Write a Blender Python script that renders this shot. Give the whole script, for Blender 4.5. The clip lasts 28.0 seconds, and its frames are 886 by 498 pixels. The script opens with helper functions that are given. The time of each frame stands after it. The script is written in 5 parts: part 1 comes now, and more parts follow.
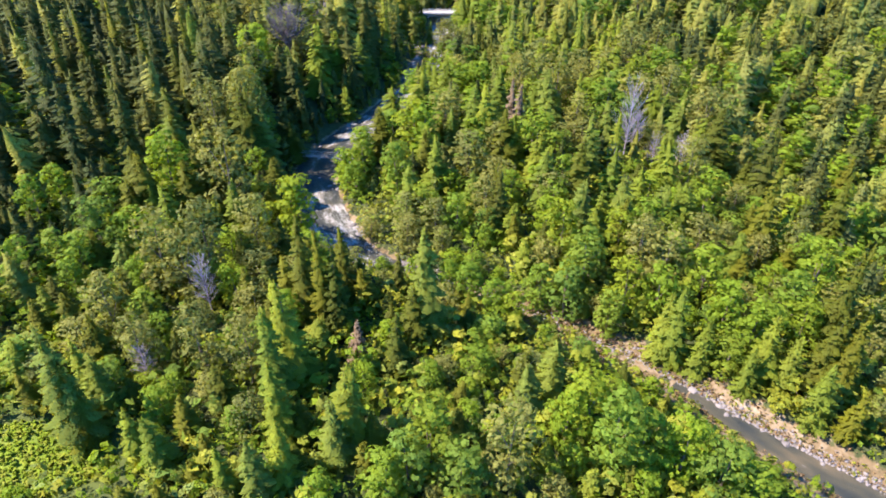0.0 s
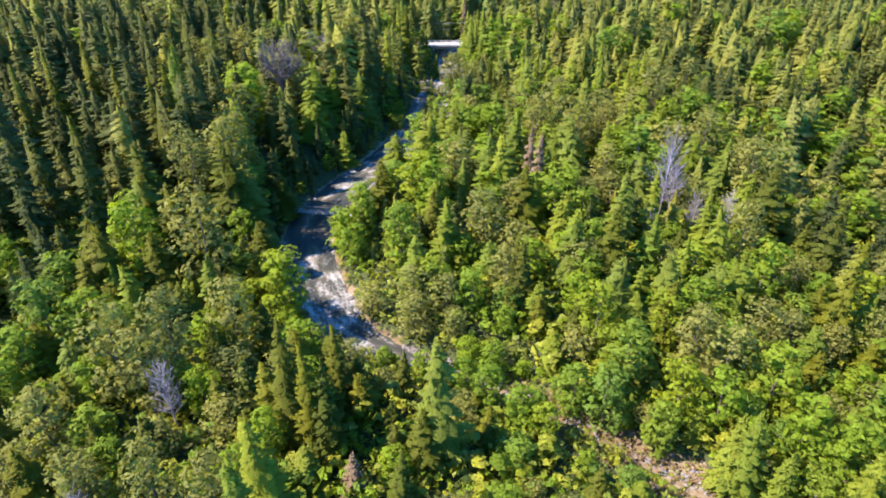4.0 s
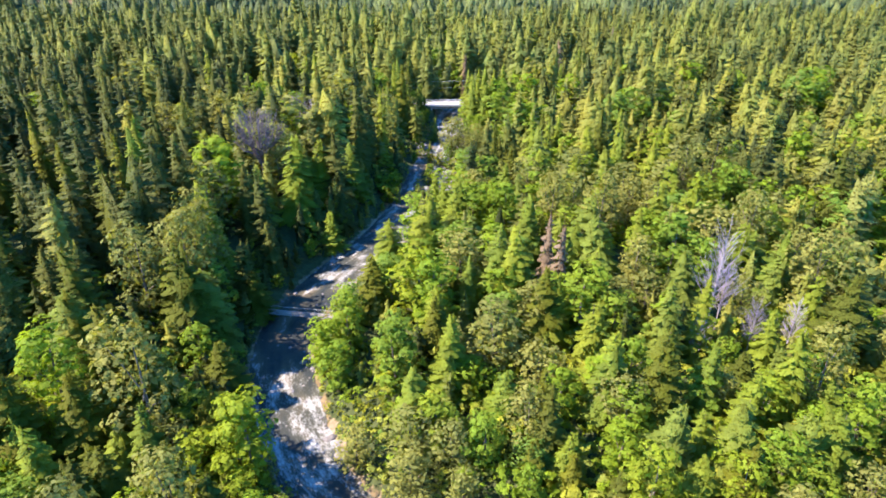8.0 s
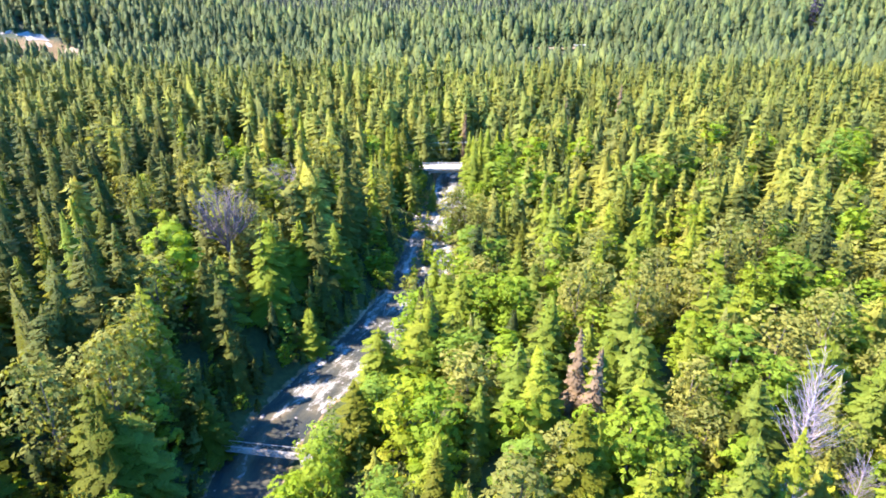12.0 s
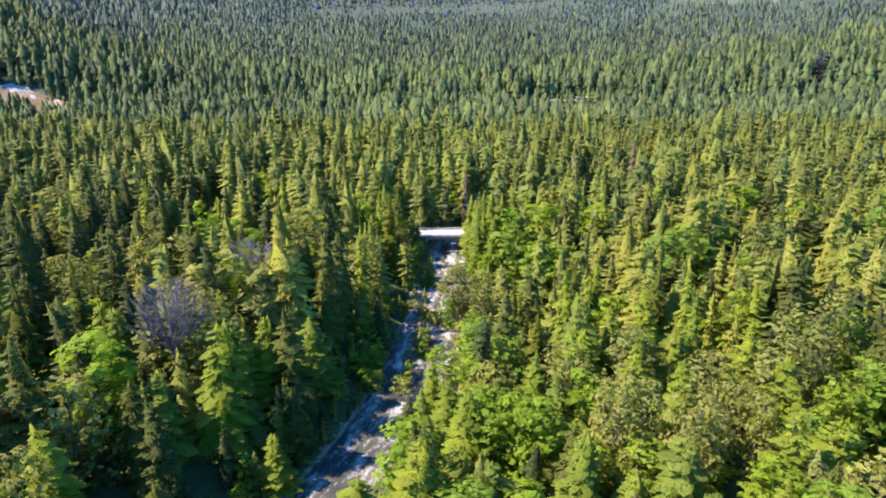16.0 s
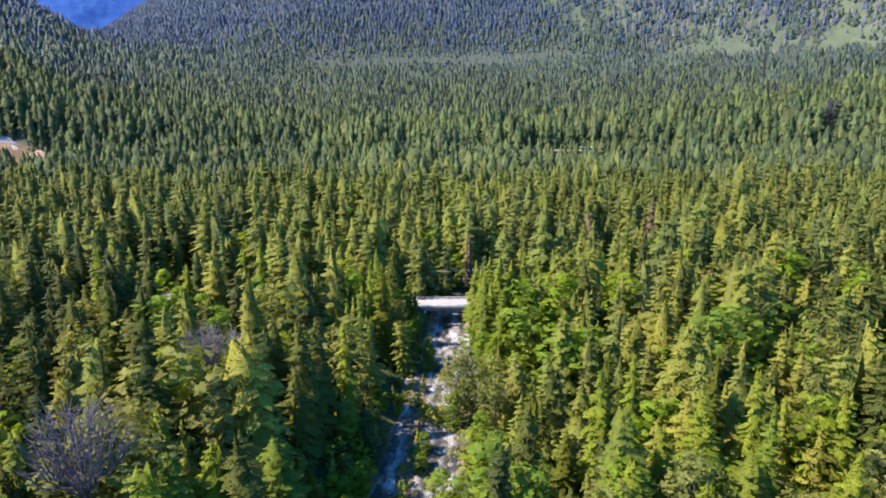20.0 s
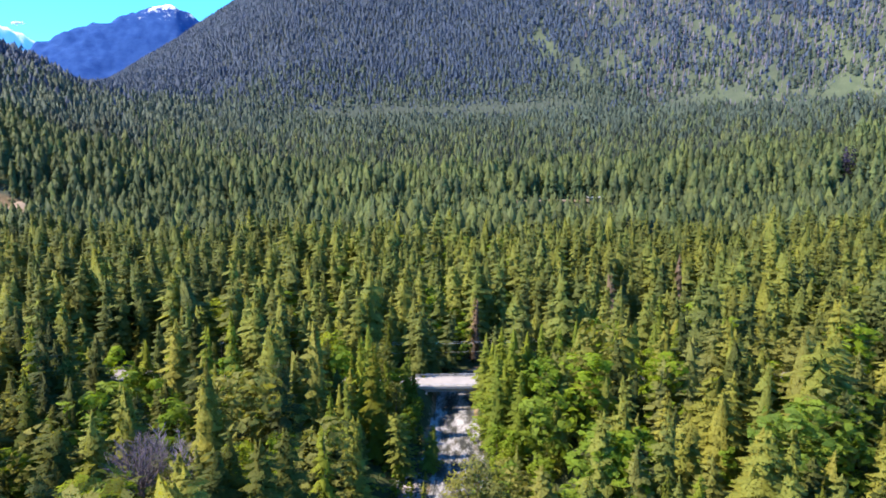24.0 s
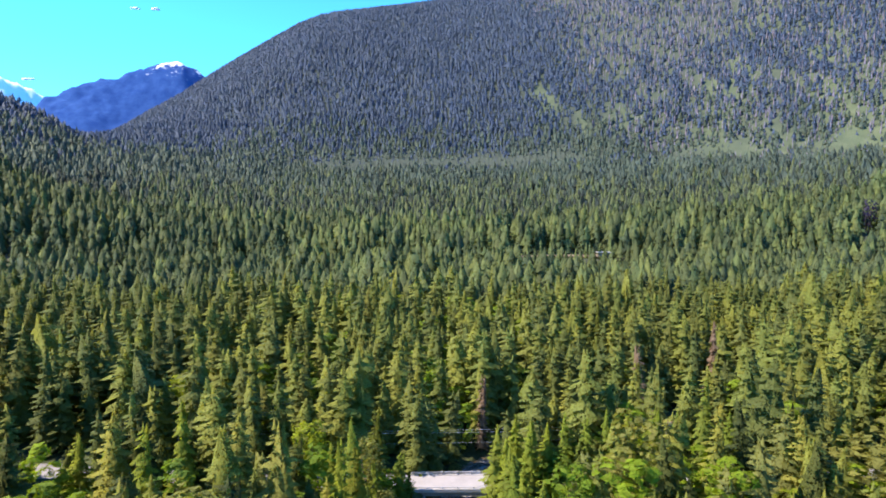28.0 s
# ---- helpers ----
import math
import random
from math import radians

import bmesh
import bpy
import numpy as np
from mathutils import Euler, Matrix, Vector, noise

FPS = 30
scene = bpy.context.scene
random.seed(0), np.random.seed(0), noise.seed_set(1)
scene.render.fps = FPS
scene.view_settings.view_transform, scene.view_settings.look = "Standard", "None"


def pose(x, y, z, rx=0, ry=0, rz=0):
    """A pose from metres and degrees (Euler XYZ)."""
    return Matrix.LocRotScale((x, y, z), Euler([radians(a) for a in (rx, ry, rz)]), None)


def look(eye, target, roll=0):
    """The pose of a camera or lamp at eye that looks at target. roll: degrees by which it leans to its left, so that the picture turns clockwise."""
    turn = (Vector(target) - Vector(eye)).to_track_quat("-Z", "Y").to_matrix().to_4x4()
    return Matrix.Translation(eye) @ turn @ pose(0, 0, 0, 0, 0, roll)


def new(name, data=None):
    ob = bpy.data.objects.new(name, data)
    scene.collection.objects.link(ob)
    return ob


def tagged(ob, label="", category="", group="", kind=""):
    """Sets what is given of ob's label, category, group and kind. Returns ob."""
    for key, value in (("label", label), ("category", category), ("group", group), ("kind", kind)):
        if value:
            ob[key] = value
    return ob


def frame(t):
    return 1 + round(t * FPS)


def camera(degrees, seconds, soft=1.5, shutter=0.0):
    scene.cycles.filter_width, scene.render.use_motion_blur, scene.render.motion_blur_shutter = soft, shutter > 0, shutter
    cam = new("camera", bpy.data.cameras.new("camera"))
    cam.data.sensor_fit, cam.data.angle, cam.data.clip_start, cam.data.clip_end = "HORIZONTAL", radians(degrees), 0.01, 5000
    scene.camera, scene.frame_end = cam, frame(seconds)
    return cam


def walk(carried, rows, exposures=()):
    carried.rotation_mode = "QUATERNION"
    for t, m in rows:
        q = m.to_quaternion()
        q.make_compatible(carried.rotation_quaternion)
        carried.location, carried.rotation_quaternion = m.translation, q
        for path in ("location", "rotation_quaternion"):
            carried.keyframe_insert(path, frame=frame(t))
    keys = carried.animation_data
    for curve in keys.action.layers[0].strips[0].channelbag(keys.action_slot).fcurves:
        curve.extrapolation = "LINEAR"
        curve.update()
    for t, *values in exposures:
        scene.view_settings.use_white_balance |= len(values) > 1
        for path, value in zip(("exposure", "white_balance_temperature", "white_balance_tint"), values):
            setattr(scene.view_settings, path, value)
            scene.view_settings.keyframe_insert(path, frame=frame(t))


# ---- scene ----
cam = camera(73.2, 28.0, 1.8)
METRES, EYE, TILT, LEAN, TURN = 200.0, 85.0, -33.5, 0.0, 0.0
ROWS = [
    (0.0, 0.0, 0.0, 0.0, -0.0, -0.0, 0.0),
    (0.5, -0.0015, 0.0109, 0.0072, 0.04, 0.24, -0.02),
    (1.0, -0.0032, 0.0226, 0.0148, 0.07, 0.49, -0.04),
    (1.5, -0.0048, 0.0351, 0.023, 0.1, 0.71, -0.05),
    (2.0, -0.0062, 0.0471, 0.0307, 0.12, 0.92, -0.07),
    (2.5, -0.0078, 0.0608, 0.0396, 0.13, 1.13, -0.07),
    (3.0, -0.0093, 0.075, 0.0487, 0.14, 1.35, -0.07),
    (3.5, -0.0104, 0.0897, 0.0582, 0.15, 1.56, -0.06),
    (5.5, -0.0148, 0.1515, 0.0982, 0.04, 3.05, 0.02),
    (6.0, -0.0154, 0.1674, 0.1087, 0.02, 3.61, 0.07),
    (6.5, -0.0161, 0.1834, 0.1191, -0.02, 4.17, 0.09),
    (7.0, -0.0167, 0.1994, 0.1297, -0.06, 4.71, 0.14),
    (7.5, -0.0173, 0.2154, 0.1402, -0.09, 5.25, 0.17),
    (8.0, -0.0177, 0.2315, 0.1507, -0.12, 5.81, 0.19),
    (8.5, -0.0184, 0.2474, 0.1613, -0.15, 6.34, 0.21),
    (9.0, -0.019, 0.2636, 0.1716, -0.2, 6.89, 0.25),
    (9.5, -0.0195, 0.2793, 0.182, -0.22, 7.41, 0.29),
    (10.0, -0.0201, 0.2955, 0.1924, -0.27, 7.95, 0.31),
    (10.5, -0.0205, 0.3112, 0.203, -0.3, 8.48, 0.35),
    (11.0, -0.0211, 0.3272, 0.2131, -0.33, 9.03, 0.37),
    (11.5, -0.0219, 0.343, 0.2233, -0.38, 9.58, 0.41),
    (12.0, -0.0223, 0.359, 0.2335, -0.4, 10.14, 0.44),
    (12.5, -0.0227, 0.3747, 0.2437, -0.43, 10.68, 0.45),
    (14.5, -0.0231, 0.437, 0.2848, -0.52, 12.85, 0.53),
    (15.0, -0.0232, 0.4527, 0.2949, -0.56, 13.41, 0.53),
    (15.5, -0.023, 0.4679, 0.3049, -0.58, 13.97, 0.55),
    (16.0, -0.0231, 0.4833, 0.315, -0.62, 14.5, 0.52),
    (16.5, -0.023, 0.4987, 0.3251, -0.63, 15.05, 0.55),
    (17.0, -0.0233, 0.5142, 0.335, -0.67, 15.58, 0.55),
    (17.5, -0.0237, 0.5293, 0.3448, -0.69, 16.11, 0.58),
    (18.0, -0.0241, 0.5444, 0.3546, -0.69, 16.67, 0.61),
    (18.5, -0.0246, 0.5593, 0.3643, -0.72, 17.23, 0.61),
    (19.0, -0.0247, 0.5746, 0.3741, -0.72, 17.79, 0.62),
    (19.5, -0.0247, 0.5893, 0.3841, -0.72, 18.33, 0.63),
    (20.0, -0.0252, 0.6043, 0.3939, -0.74, 18.87, 0.65),
    (20.5, -0.0259, 0.6192, 0.4033, -0.76, 19.43, 0.65),
    (21.0, -0.0263, 0.6339, 0.4128, -0.75, 20.0, 0.69),
    (21.5, -0.0264, 0.6485, 0.4225, -0.73, 20.57, 0.69),
    (23.5, -0.0284, 0.7074, 0.4598, -0.71, 22.82, 0.76),
    (24.0, -0.0288, 0.7219, 0.4693, -0.71, 23.39, 0.75),
    (24.5, -0.0288, 0.7363, 0.4788, -0.71, 23.98, 0.75),
    (25.0, -0.0288, 0.7506, 0.4883, -0.7, 24.59, 0.76),
    (25.5, -0.0285, 0.7651, 0.4977, -0.7, 25.22, 0.73),
    (26.0, -0.0284, 0.7797, 0.5072, -0.71, 25.85, 0.7),
    (26.5, -0.0281, 0.7946, 0.517, -0.69, 26.46, 0.7),
    (27.0, -0.0281, 0.809, 0.5264, -0.71, 27.08, 0.69),
    (27.5, -0.028, 0.8234, 0.5356, -0.71, 27.73, 0.66),
    (28.0, -0.0276, 0.8374, 0.5449, -0.69, 28.35, 0.64),
]

EXPOSURES = [(0.0, 2.55), (3.0, 2.54), (5.5, 2.40), (6.2, 2.46), (7.2, 2.62), (9.0, 2.91), (10.5, 3.13), (12.5, 3.21), (14.5, 2.81), (16.0, 2.46), (18.0, 2.30), (21.0, 2.10), (24.0, 2.06), (28.0, 2.00)]
walk(cam, [(t, pose(0, 0, EYE, TILT, LEAN, TURN) @ pose(METRES * x, METRES * y, METRES * z, 90 + pitch, roll, yaw)) for t, x, y, z, yaw, pitch, roll in ROWS], EXPOSURES)

# ---- light: a clear summer sky and one sun, from behind the left shoulder ----
SUN = Vector((-0.98, -0.1, 1.2)).normalized()
world = bpy.data.worlds.new("sky")
scene.world = world
world.use_nodes = True
wn = world.node_tree.nodes
sky = wn.new("ShaderNodeTexSky")
sky.sky_type = "NISHITA"
sky.sun_disc = False
sky.sun_elevation = math.asin(SUN.z)
sky.sun_rotation = math.atan2(SUN.x, SUN.y)
sky.altitude = 900
sky.air_density, sky.dust_density, sky.ozone_density = 1.0, 0.0, 3.0
tone = wn.new("ShaderNodeMix")
tone.data_type, tone.blend_type = "RGBA", "MULTIPLY"
tone.inputs["Factor"].default_value = 1.0
tone.inputs["B"].default_value = (0.16, 0.55, 0.84, 1)
world.node_tree.links.new(sky.outputs[0], tone.inputs["A"])
world.node_tree.links.new(tone.outputs["Result"], wn["Background"].inputs[0])
wn["Background"].inputs[1].default_value = 0.15
lamp = bpy.data.lights.new("sun", "SUN")
lamp.energy, lamp.angle, lamp.color = 3.7, radians(0.6), (1.0, 0.84, 0.69)
sun = new("sun", lamp)
sun.matrix_world = look(SUN * 300, (0, 0, 0))

# ---- materials ----
def material(name):
    m = bpy.data.materials.new(name)
    m.use_nodes = True
    t = m.node_tree
    return m, t.nodes, t.links, t.nodes["Principled BSDF"]


def ramp(nodes, stops):
    r = nodes.new("ShaderNodeValToRGB")
    while len(r.color_ramp.elements) < len(stops):
        r.color_ramp.elements.new(0.5)
    for e, (p, c) in zip(r.color_ramp.elements, stops):
        e.position, e.color = p, (*c, 1)
    return r


def noise_tex(nodes, links, scale, detail=3, vec=None, rough=0.55):
    n = nodes.new("ShaderNodeTexNoise")
    n.inputs["Scale"].default_value, n.inputs["Detail"].default_value, n.inputs["Roughness"].default_value = scale, detail, rough
    if vec is not None:
        links.new(vec, n.inputs["Vector"])
    return n


def math_node(nodes, links, op, a, b):
    n = nodes.new("ShaderNodeMath")
    n.operation = op
    for s, v in zip(n.inputs, (a, b)):
        if isinstance(v, (int, float)):
            s.default_value = v
        else:
            links.new(v, s)
    return n.outputs[0]


def mix(nodes, links, fac, a, b, mode="MIX"):
    n = nodes.new("ShaderNodeMix")
    n.data_type, n.blend_type = "RGBA", mode
    for s, v in ((n.inputs["Factor"], fac), (n.inputs["A"], a), (n.inputs["B"], b)):
        if isinstance(v, (int, float)):
            s.default_value = v
        elif isinstance(v, tuple):
            s.default_value = (*v, 1)
        else:
            links.new(v, s)
    return n.outputs["Result"]


def foliage(name, stops, light=0.48, leaf=0.2, grain=4.5, gaps=0.0):
    """Leaves or needles: a hue for every tree, a little change from leaf to leaf, light let through."""
    m, n, l, p = material(name)
    info, tint = n.new("ShaderNodeObjectInfo"), n.new("ShaderNodeAttribute")
    tint.attribute_name = "tint"
    f = math_node(n, l, "FRACT", math_node(n, l, "ADD", info.outputs["Random"], tint.outputs["Fac"]), 0)
    r = ramp(n, stops)
    l.new(f, r.inputs[0])
    geo = n.new("ShaderNodeNewGeometry")
    v = n.new("ShaderNodeMapRange")
    v.inputs["To Min"].default_value, v.inputs["To Max"].default_value = 1 - leaf, 1 + leaf
    l.new(geo.outputs["Random Per Island"], v.inputs["Value"])
    big, fine = noise_tex(n, l, 0.05, 2, geo.outputs["Position"]), noise_tex(n, l, grain, 2, geo.outputs["Position"], 0.7)
    w, g = n.new("ShaderNodeMapRange"), n.new("ShaderNodeMapRange")
    w.inputs["To Min"].default_value, w.inputs["To Max"].default_value = 0.75, 1.25
    g.inputs["From Min"].default_value, g.inputs["From Max"].default_value = 0.3, 0.7
    g.inputs["To Min"].default_value, g.inputs["To Max"].default_value = 0.82, 1.18
    l.new(big.outputs[0], w.inputs["Value"])
    l.new(fine.outputs[0], g.inputs["Value"])
    s = math_node(n, l, "MULTIPLY", math_node(n, l, "MULTIPLY", v.outputs[0], w.outputs[0]), g.outputs[0])
    bn = n.new("ShaderNodeBump")
    bn.inputs["Strength"].default_value, bn.inputs["Distance"].default_value = 0.4, 1.0 / grain
    l.new(fine.outputs[0], bn.inputs["Height"])
    l.new(bn.outputs[0], p.inputs["Normal"])
    c = n.new("ShaderNodeVectorMath")
    c.operation = "SCALE"
    l.new(r.outputs[0], c.inputs[0])
    l.new(s, c.inputs["Scale"])
    l.new(c.outputs[0], p.inputs["Base Color"])
    p.inputs["Roughness"].default_value = 0.65
    p.inputs["Specular IOR Level"].default_value = 0.12
    tr = n.new("ShaderNodeBsdfTranslucent")
    l.new(mix(n, l, 1.0, c.outputs[0], (1.3, 1.25, 0.5), "MULTIPLY"), tr.inputs[0])
    ms = n.new("ShaderNodeMixShader")
    ms.inputs[0].default_value = light
    l.new(p.outputs[0], ms.inputs[1])
    l.new(tr.outputs[0], ms.inputs[2])
    l.new(bn.outputs[0], tr.inputs["Normal"])
    l.new(ms.outputs[0], n["Material Output"].inputs[0])
    if gaps:
        hole = noise_tex(n, l, gaps, 2, geo.outputs["Position"], 0.6)
        cut, clear = n.new("ShaderNodeMixShader"), n.new("ShaderNodeBsdfTransparent")
        l.new(math_node(n, l, "GREATER_THAN", hole.outputs[0], 0.56), cut.inputs[0])
        l.new(ms.outputs[0], cut.inputs[1])
        l.new(clear.outputs[0], cut.inputs[2])
        l.new(cut.outputs[0], n["Material Output"].inputs[0])
    return m


def surface(name, stops, scale=1.0, rough=0.8, bump=0.0, fine=None, metal=0.0):
    """A solid surface whose colour wanders between the stops at two scales, with fine relief."""
    m, n, l, p = material(name)
    geo = n.new("ShaderNodeNewGeometry")
    info = n.new("ShaderNodeObjectInfo")
    a = noise_tex(n, l, scale, 4, geo.outputs["Position"])
    b = noise_tex(n, l, fine or scale * 9, 3, geo.outputs["Position"])
    f = math_node(n, l, "ADD", math_node(n, l, "MULTIPLY", a.outputs[0], 0.6), math_node(n, l, "MULTIPLY", b.outputs[0], 0.4))
    f = math_node(n, l, "ADD", f, math_node(n, l, "MULTIPLY", math_node(n, l, "SUBTRACT", info.outputs["Random"], 0.5), 0.25))
    r = ramp(n, stops)
    l.new(f, r.inputs[0])
    l.new(r.outputs[0], p.inputs["Base Color"])
    p.inputs["Roughness"].default_value, p.inputs["Metallic"].default_value = rough, metal
    if bump:
        bn = n.new("ShaderNodeBump")
        bn.inputs["Strength"].default_value, bn.inputs["Distance"].default_value = 0.6, bump
        l.new(b.outputs[0], bn.inputs["Height"])
        l.new(bn.outputs[0], p.inputs["Normal"])
    return m


M_SPRUCE = foliage("spruce_needles", [(0, (0.059, 0.078, 0.009)), (0.3, (0.084, 0.097, 0.009)), (0.65, (0.116, 0.122, 0.009)), (0.85, (0.078, 0.090, 0.011)), (1, (0.066, 0.082, 0.011))], gaps=3.0)
M_FIR = foliage("fir_needles", [(0, (0.116, 0.159, 0.020)), (0.35, (0.143, 0.184, 0.018)), (0.7, (0.168, 0.199, 0.019)), (0.88, (0.127, 0.164, 0.026)), (1, (0.116, 0.153, 0.026))], gaps=3.6)
M_ALDER = foliage("alder_leaves", [(0, (0.118, 0.186, 0.018)), (0.35, (0.155, 0.224, 0.014)), (0.6, (0.109, 0.178, 0.029)), (0.85, (0.182, 0.226, 0.014)), (1, (0.131, 0.198, 0.018))], 0.48, gaps=4.2)
M_COTTON = foliage("cottonwood_leaves", [(0, (0.131, 0.145, 0.036)), (0.5, (0.175, 0.176, 0.041)), (1, (0.117, 0.134, 0.036))], 0.4, gaps=3.2)
M_RUST = foliage("rusty_needles", [(0, (0.118, 0.092, 0.060)), (1, (0.150, 0.100, 0.066))], 0.3, gaps=2.6)
M_PLUM = foliage("plum_leaves", [(0, (0.022, 0.018, 0.045)), (1, (0.03, 0.022, 0.055))], 0.15)
# Hill and slope needles: distance haze put into the colour as extra blue.
M_HILL_HAZE = foliage("hill_needles", [(0, (0.039, 0.063, 0.105)), (0.5, (0.052, 0.077, 0.123)), (1, (0.044, 0.069, 0.128))], 0.28, 0.1, 0.6, gaps=0.7)
M_SLOPE_HAZE = foliage("slope_needles", [(0, (0.053, 0.079, 0.068)), (0.5, (0.069, 0.096, 0.072)), (1, (0.058, 0.085, 0.075))], 0.28, 0.1, 0.6, gaps=0.9)
# Grey dead wood, its blue-violet cast painted in for haze.
M_BURN_HAZE = foliage("burnt_wood", [(0, (0.109, 0.099, 0.134)), (0.5, (0.087, 0.090, 0.128)), (1, (0.130, 0.125, 0.154))], 0.1, 0.2, 0.6)
M_SPRUCE_MID = foliage("spruce_tufts", [(0, (0.045, 0.061, 0.018)), (0.3, (0.062, 0.077, 0.018)), (0.65, (0.085, 0.096, 0.018)), (1, (0.050, 0.065, 0.022))], 0.45, 0.12, 1.7, gaps=2.6)
M_FIR_MID = foliage("fir_tufts", [(0, (0.137, 0.163, 0.038)), (0.4, (0.175, 0.194, 0.034)), (0.75, (0.211, 0.211, 0.038)), (1, (0.135, 0.153, 0.047))], 0.45, 0.12, 1.7, gaps=2.6)
M_SPRUCE_FAR = foliage("spruce_wood", [(0, (0.081, 0.107, 0.031)), (0.4, (0.109, 0.130, 0.032)), (0.7, (0.136, 0.146, 0.031)), (1, (0.086, 0.110, 0.035))], 0.45, 0.12, 0.9, gaps=2.0)
M_FIR_FAR = foliage("fir_wood", [(0, (0.125, 0.158, 0.038)), (0.4, (0.156, 0.180, 0.038)), (0.75, (0.184, 0.200, 0.038)), (1, (0.119, 0.147, 0.047))], 0.45, 0.12, 0.9, gaps=2.0)
# Terrace needles: bluer, duller copies, with light haze painted into them.
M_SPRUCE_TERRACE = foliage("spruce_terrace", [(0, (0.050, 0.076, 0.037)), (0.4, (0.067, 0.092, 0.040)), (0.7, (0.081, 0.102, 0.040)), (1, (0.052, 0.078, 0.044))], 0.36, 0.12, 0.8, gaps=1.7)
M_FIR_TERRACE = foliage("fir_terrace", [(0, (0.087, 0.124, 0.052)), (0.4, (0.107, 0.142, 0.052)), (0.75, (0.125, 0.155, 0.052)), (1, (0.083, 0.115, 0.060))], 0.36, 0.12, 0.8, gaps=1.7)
# Ridge needles: haze mixed in as blue, the spruce also darkened for shade.
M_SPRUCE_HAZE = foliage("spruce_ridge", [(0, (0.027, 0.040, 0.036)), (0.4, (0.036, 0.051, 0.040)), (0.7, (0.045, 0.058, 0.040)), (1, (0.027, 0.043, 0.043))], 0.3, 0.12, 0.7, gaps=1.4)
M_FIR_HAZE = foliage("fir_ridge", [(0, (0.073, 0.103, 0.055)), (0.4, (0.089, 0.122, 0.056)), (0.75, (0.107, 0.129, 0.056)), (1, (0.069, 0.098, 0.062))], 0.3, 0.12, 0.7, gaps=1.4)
M_SHRUB = foliage("shrub_leaves", [(0, (0.135, 0.163, 0.018)), (0.5, (0.197, 0.204, 0.018)), (1, (0.124, 0.163, 0.036))], 0.3, gaps=3.2)
M_BARK = surface("bark", [(0.3, (0.06, 0.045, 0.035)), (0.7, (0.16, 0.125, 0.10))], 0.8, 0.9, 0.05)
M_DEAD = surface("dead_wood", [(0.3, (0.23, 0.20, 0.21)), (0.7, (0.42, 0.38, 0.38))], 0.7, 0.85, 0.03)
M_TWIG = surface("bare_twigs", [(0.3, (0.17, 0.14, 0.165)), (0.7, (0.31, 0.265, 0.30))], 0.7, 0.9, 0.02)
M_PURPLE = surface("purple_twigs", [(0.3, (0.075, 0.058, 0.068)), (0.7, (0.15, 0.118, 0.130))], 0.7, 0.9, 0.02)
M_ROCK = surface("river_rock", [(0.3, (0.07, 0.063, 0.066)), (0.7, (0.16, 0.145, 0.15))], 0.5, 0.8, 0.05)
M_CONC = surface("concrete", [(0.3, (0.26, 0.25, 0.245)), (0.7, (0.37, 0.36, 0.345))], 0.4, 0.85, 0.01)
M_ROAD = surface("worn_asphalt", [(0.3, (0.19, 0.182, 0.187)), (0.7, (0.26, 0.25, 0.252))], 0.25, 0.9, 0.01)
M_STEEL = surface("galvanised_steel", [(0.3, (0.45, 0.46, 0.47)), (0.7, (0.6, 0.6, 0.6))], 2.0, 0.5, 0.0, None, 0.7)


# ---- the lie of the land ----
COURSE = [(101, 23), (79, 46), (65, 60), (55, 69), (44.5, 81.5), (32.5, 91), (19.5, 101), (4, 110.5), (-12, 118.5), (-23.5, 126), (-30.5, 137),
          (-36, 150), (-39.5, 162), (-39.5, 175), (-36, 187), (-29.5, 200), (-22, 214), (-16.5, 228), (-12, 243), (-8, 260),
          (-4.5, 280), (-1.5, 300), (-0.5, 323), (0.5, 340), (4, 351), (13, 361), (28, 370), (50, 378), (80, 384)]


def smooth_course():
    p = np.array(COURSE, float)
    for _ in range(3):
        q = np.empty((2 * len(p), 2))
        q[0], q[-1] = p[0], p[-1]
        q[1:-1:2], q[2:-1:2] = 0.75 * p[:-1] + 0.25 * p[1:], 0.25 * p[:-1] + 0.75 * p[1:]
        p = q
    s = np.r_[0, np.cumsum(np.hypot(*np.diff(p, axis=0).T))]
    u = np.arange(0, s[-1], 1.0)
    return np.c_[np.interp(u, s, p[:, 0]), np.interp(u, s, p[:, 1])]


RIVER = smooth_course()
HALF = np.interp(RIVER[:, 1], [20, 60, 74, 84, 92, 105, 118, 130, 150, 165, 190, 215, 245, 265, 290, 305, 320, 340, 420], [3.6, 2.8, 1.7, 0.7, 0.5, 0.6, 2.0, 5.6, 6.4, 6.0, 6.0, 6.5, 7.4, 8.4, 8.6, 7.3, 6.3, 6, 5])


def water_level(y):
    return 0.03 * (np.asarray(y, float) - 80)


